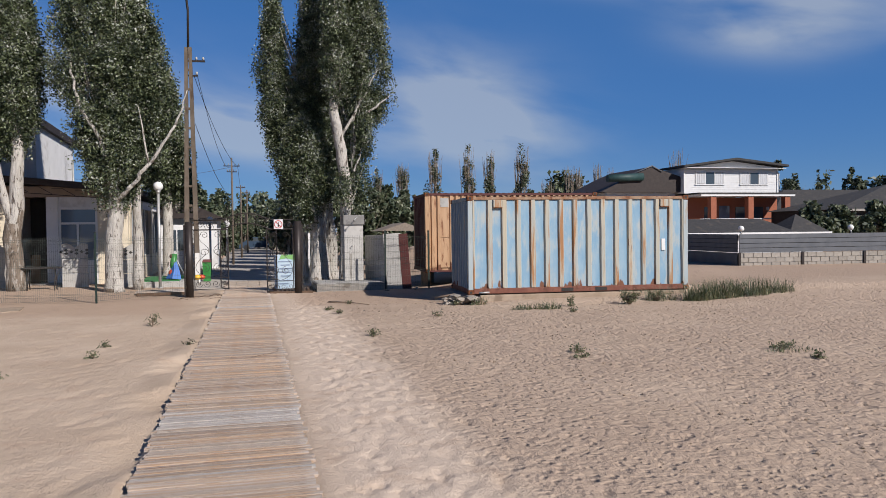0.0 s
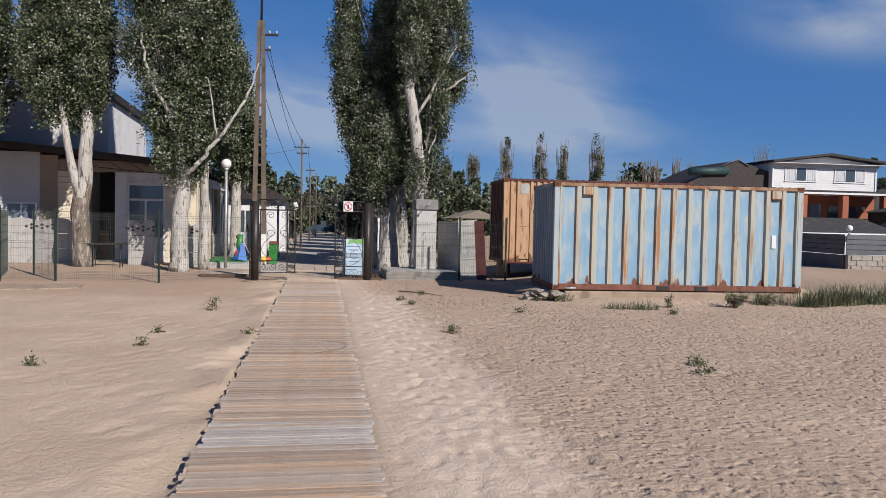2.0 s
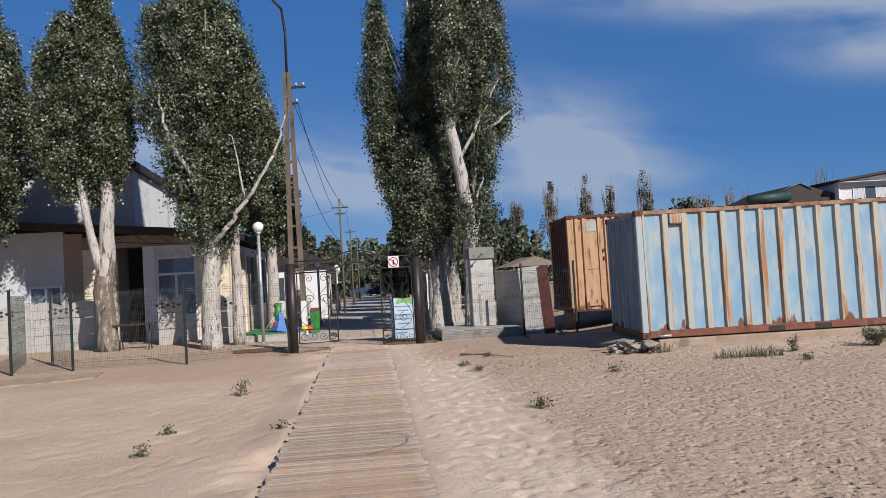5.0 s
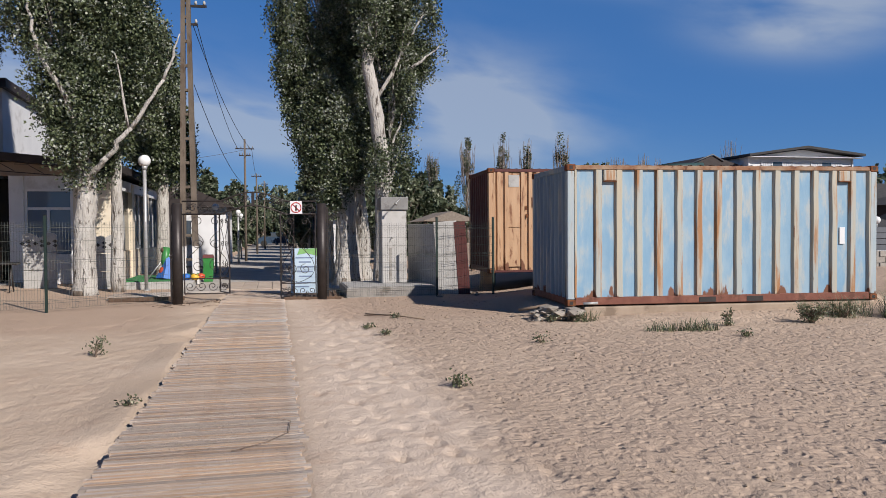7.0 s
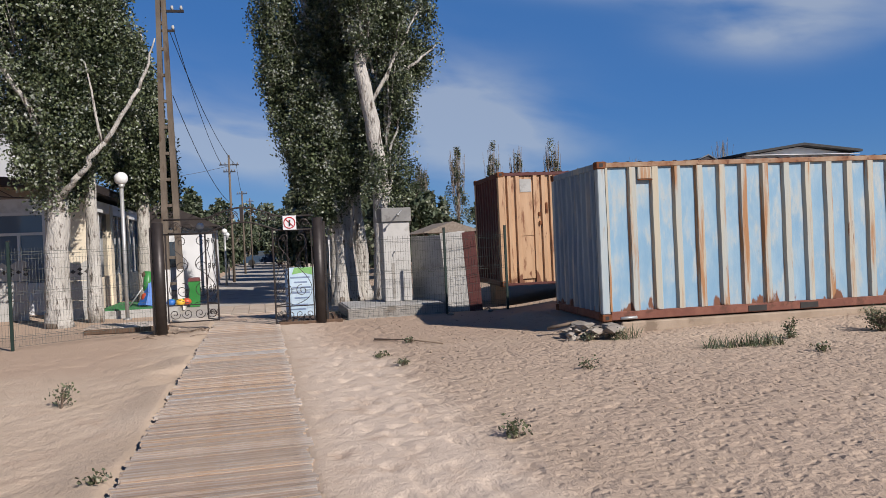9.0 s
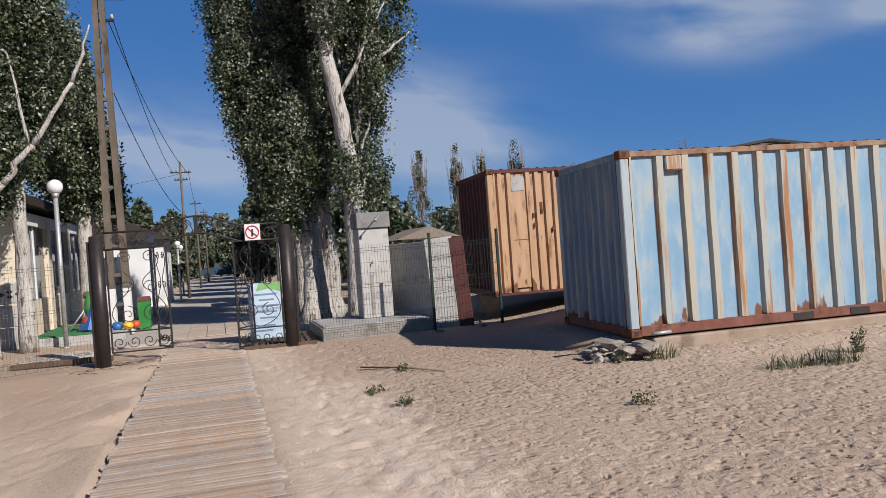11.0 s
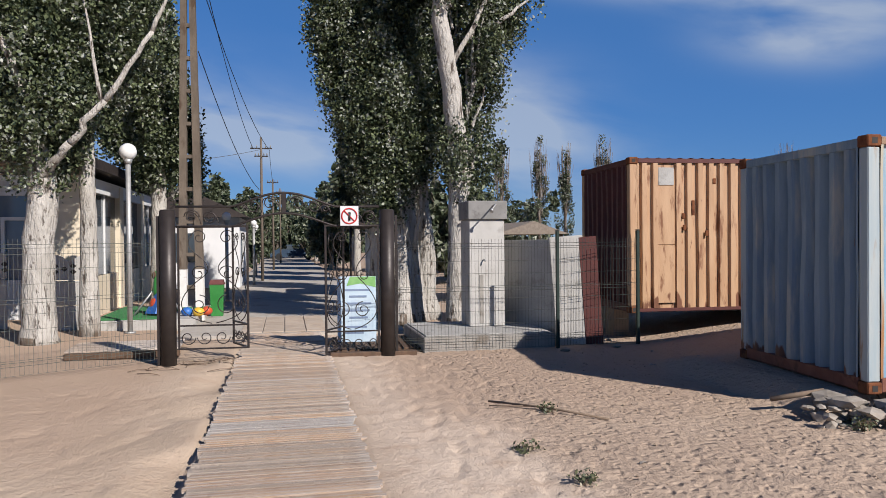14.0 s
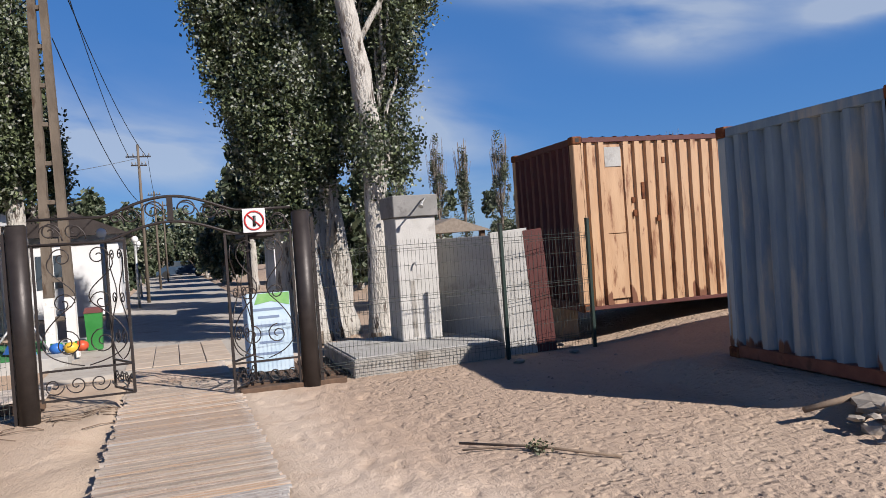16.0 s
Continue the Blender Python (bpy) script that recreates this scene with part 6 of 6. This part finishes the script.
for k, (x, y, h, n, s) in enumerate(WEEDS):
    weed(x, y, h * 0.85, n, 200 + k, spread=s * 0.85)
for k, (x, y, w, h, n) in enumerate(GRASS):
    grass_tuft(x, y, w, h * 0.85, int(n * 1.5), 300 + k, "tuft of coarse green grass in the sand")


def stone(x, y, r, seed, up=0.0, tall=0.42):
    bm = bmesh.new()
    bmesh.ops.create_icosphere(bm, subdivisions=1, radius=r)
    for v in bm.verts:
        v.co *= 1 + 0.75 * noise.noise(v.co * (1.6 / r) + Vector((seed, seed * 2, 0)))
        v.co.z *= tall
    ob = new("rubble_stone", finish(bm, "rubble_stone", STONE))
    ob.matrix_basis = pose(x, y, gz(x, y) + r * 0.25 + up, 0, 0, seed * 77)
    tagged(ob, "broken pale rubble stone at the container corner", "stone", group="rubble stones")


rng = np.random.default_rng(9)
for k in range(44):  # pile at the container corner
    stone(5.5 + rng.normal(0, 0.26), 18.28 + rng.normal(0, 0.16), 0.03 + 0.14 * rng.uniform(0, 1) ** 2, k, 0.16 * rng.uniform(0, 1))
for k, (x, y, r_, up) in enumerate(((5.92, 18.34, 0.17, 0.05), (5.66, 18.30, 0.15, 0.03), (5.72, 18.22, 0.12, 0.0), (5.25, 18.45, 0.12, 0.0), (5.12, 18.2, 0.08, 0.0))):
    stone(x, y, r_, 90 + k, up, 0.75)
for k in range(10):
    stone(5.3 + rng.normal(0, 0.3), 24.2 + rng.normal(0, 0.3), rng.uniform(0.04, 0.1), 40 + k)
for k in range(16):
    stone(rng.uniform(2, 9), rng.uniform(15, 23), rng.uniform(0.015, 0.03), 60 + k)


def stick(pts, r):
    ob = new("dry_stick", finish(tube(bmesh.new(), [(x, y, gz(x, y) + r + dz) for x, y, dz in pts], r, 6), "dry_stick", TWIG))
    tagged(ob, "dry brown stick lying on the sand", "stick", group="dry sticks")


stick([(2.3, 19.95, 0.02), (2.8, 19.45, 0.03), (3.25, 18.95, 0.0)], 0.012)
stick([(2.25, 19.75, 0.02), (2.75, 19.6, 0.02)], 0.008)
stick([(0.3, 11.35, 0.075), (0.55, 11.5, 0.085), (0.72, 11.75, 0.08), (0.74, 12.1, 0.075)], 0.003)
stick([(0.74, 12.1, 0.078), (0.6, 12.25, 0.08), (0.45, 12.3, 0.078)], 0.003)
stick([(5.0, 18.9, 0.1), (5.5, 18.75, 0.12)], 0.03)
for k in range(24):
    a, x, y = rng.uniform(0, 3.14), -1.0 + rng.normal(0, 0.35), 23.6 + rng.normal(0, 0.25)
    stick([(x, y, 0.01), (x + 0.2 * math.cos(a), y + 0.1 * math.sin(a), 0.03), (x + 0.45 * math.cos(a), y + 0.25 * math.sin(a), 0.01)], 0.006)
old_path = thing("buried_concrete_path", -7.2, 19.6, 0, "worn grey concrete path half buried in sand", "path")
pb = bmesh.new()
prng0 = random.Random(8)
edge = [(-4.2 + 0.35 * k, -1.0 + 0.13 * k + prng0.uniform(-0.12, 0.12)) for k in range(18)] + [(1.6 - 0.35 * k, 2.2 - 0.06 * k + prng0.uniform(-0.12, 0.12)) for k in range(17)]
top = [pb.verts.new((x, y, gz(x - 7.2, y + 19.6) + 0.022)) for x, y in edge]
bot = [pb.verts.new((x, y, gz(x - 7.2, y + 19.6) - 0.1)) for x, y in edge]
pb.faces.new(top)
for k in range(len(edge)):
    pb.faces.new((top[k], bot[k], bot[(k + 1) % len(edge)], top[(k + 1) % len(edge)]))
bmesh.ops.triangulate(pb, faces=pb.faces)
part("slab", pb, FOOTING, old_path)
beam = thing("fallen_beam", -3.2, 24.6, gz(-3.2, 24.6), "dark timber sill lying along the fence", "beam")
part("timber", bx(0, 1.7, 0, 0.12, 0, 0.1, 0.01), WOOD, beam)

sill = thing("timber_sill", 0.82, 23.74, -0.06, "dark timber sill under the gate panel", "beam", -2.2)
part("timber", bx(0, 1.35, 0, 0.14, 0, 0.1, 0.01), WOOD, sill)
part("timber", bx(0.1, 1.6, 0.25, 0.4, -0.02, 0.07, 0.01), WOOD, sill)

deck_r = thing("slatted_timber_deck", 0.9, 24.15, -0.05, "dark brown slatted timber deck beside the gate", "deck", -2.2)
for k in range(12):
    part("slat", bx(k * 0.125, k * 0.125 + 0.085, 0, 1.6, 0.05, 0.085, 0.004), WOOD, deck_r)
for yy in (0.1, 1.4):
    part("joist", bx(0, 1.46, yy, yy + 0.07, 0.0, 0.049), WOOD, deck_r)
deck_l = thing("pale_timber_deck", -3.3, 25.0, gz(-2.5, 25.5), "pale weathered timber deck standing on the sand", "deck", 3)
for k in range(9):
    part("board", bx(0, 1.75, k * 0.125, k * 0.125 + 0.115, 0.07, 0.1, 0.004), PLANKS[2], deck_l)
for xx in (0.1, 0.85, 1.6):
    part("joist", bx(xx, xx + 0.07, 0.02, 1.1, -0.02, 0.069), WOOD, deck_l)

# ---- planks, last ----
PITCH = 0.075
shared = [[finish(plank_mesh(1.39 + 0.03 * (k - 1), PITCH - 0.005 - 0.0035 * k, 0.03, k + 5 * j), "plank", ma) for k in range(4)] for j, ma in enumerate(PLANKS)]
prng = random.Random(4)
rest = bmesh.new()
made, section, tone = 0, 0.0, 0
for k in range(int(29.5 / PITCH)):
    y = -2.5 + k * PITCH
    shift, turn = prng.uniform(-0.018, 0.018), prng.uniform(-0.35, 0.35)
    if y > section:
        section = y + prng.uniform(0.4, 1.2)
        tone = prng.choices((0, 1, 2, 4), (2, 2, 1, 5) if 13.0 < y < 18.9 or 8.4 < y < 11 else (5, 3, 3, 1))[0]
    if 3.9 < y and made < 290:
        pale = 7.3 < y < 7.95 or 19.3 < y < 19.75
        t_ = 3 if (pale and prng.random() < 0.8) or prng.random() < 0.03 else (tone if prng.random() < 0.6 else prng.choice((0, 0, 1, 2, 4)))
        o = new("plank", shared[t_][prng.choices((0, 1, 2, 3), (4, 4, 2, 1))[0]])
        o.parent = boards
        o.matrix_local = pose(0.13 + shift, y, prng.uniform(-0.005, 0.005), prng.uniform(-2.0, 2.0), prng.uniform(-0.25, 0.25), turn)
        made += 1
    else:
        box(rest, -0.56 + shift, 0.825 + shift, y - PITCH / 2 + 0.003, y + PITCH / 2 - 0.003, -0.03, 0)
tagged(part("planks", rest, PLANKS[0], boards), kind="stuff")
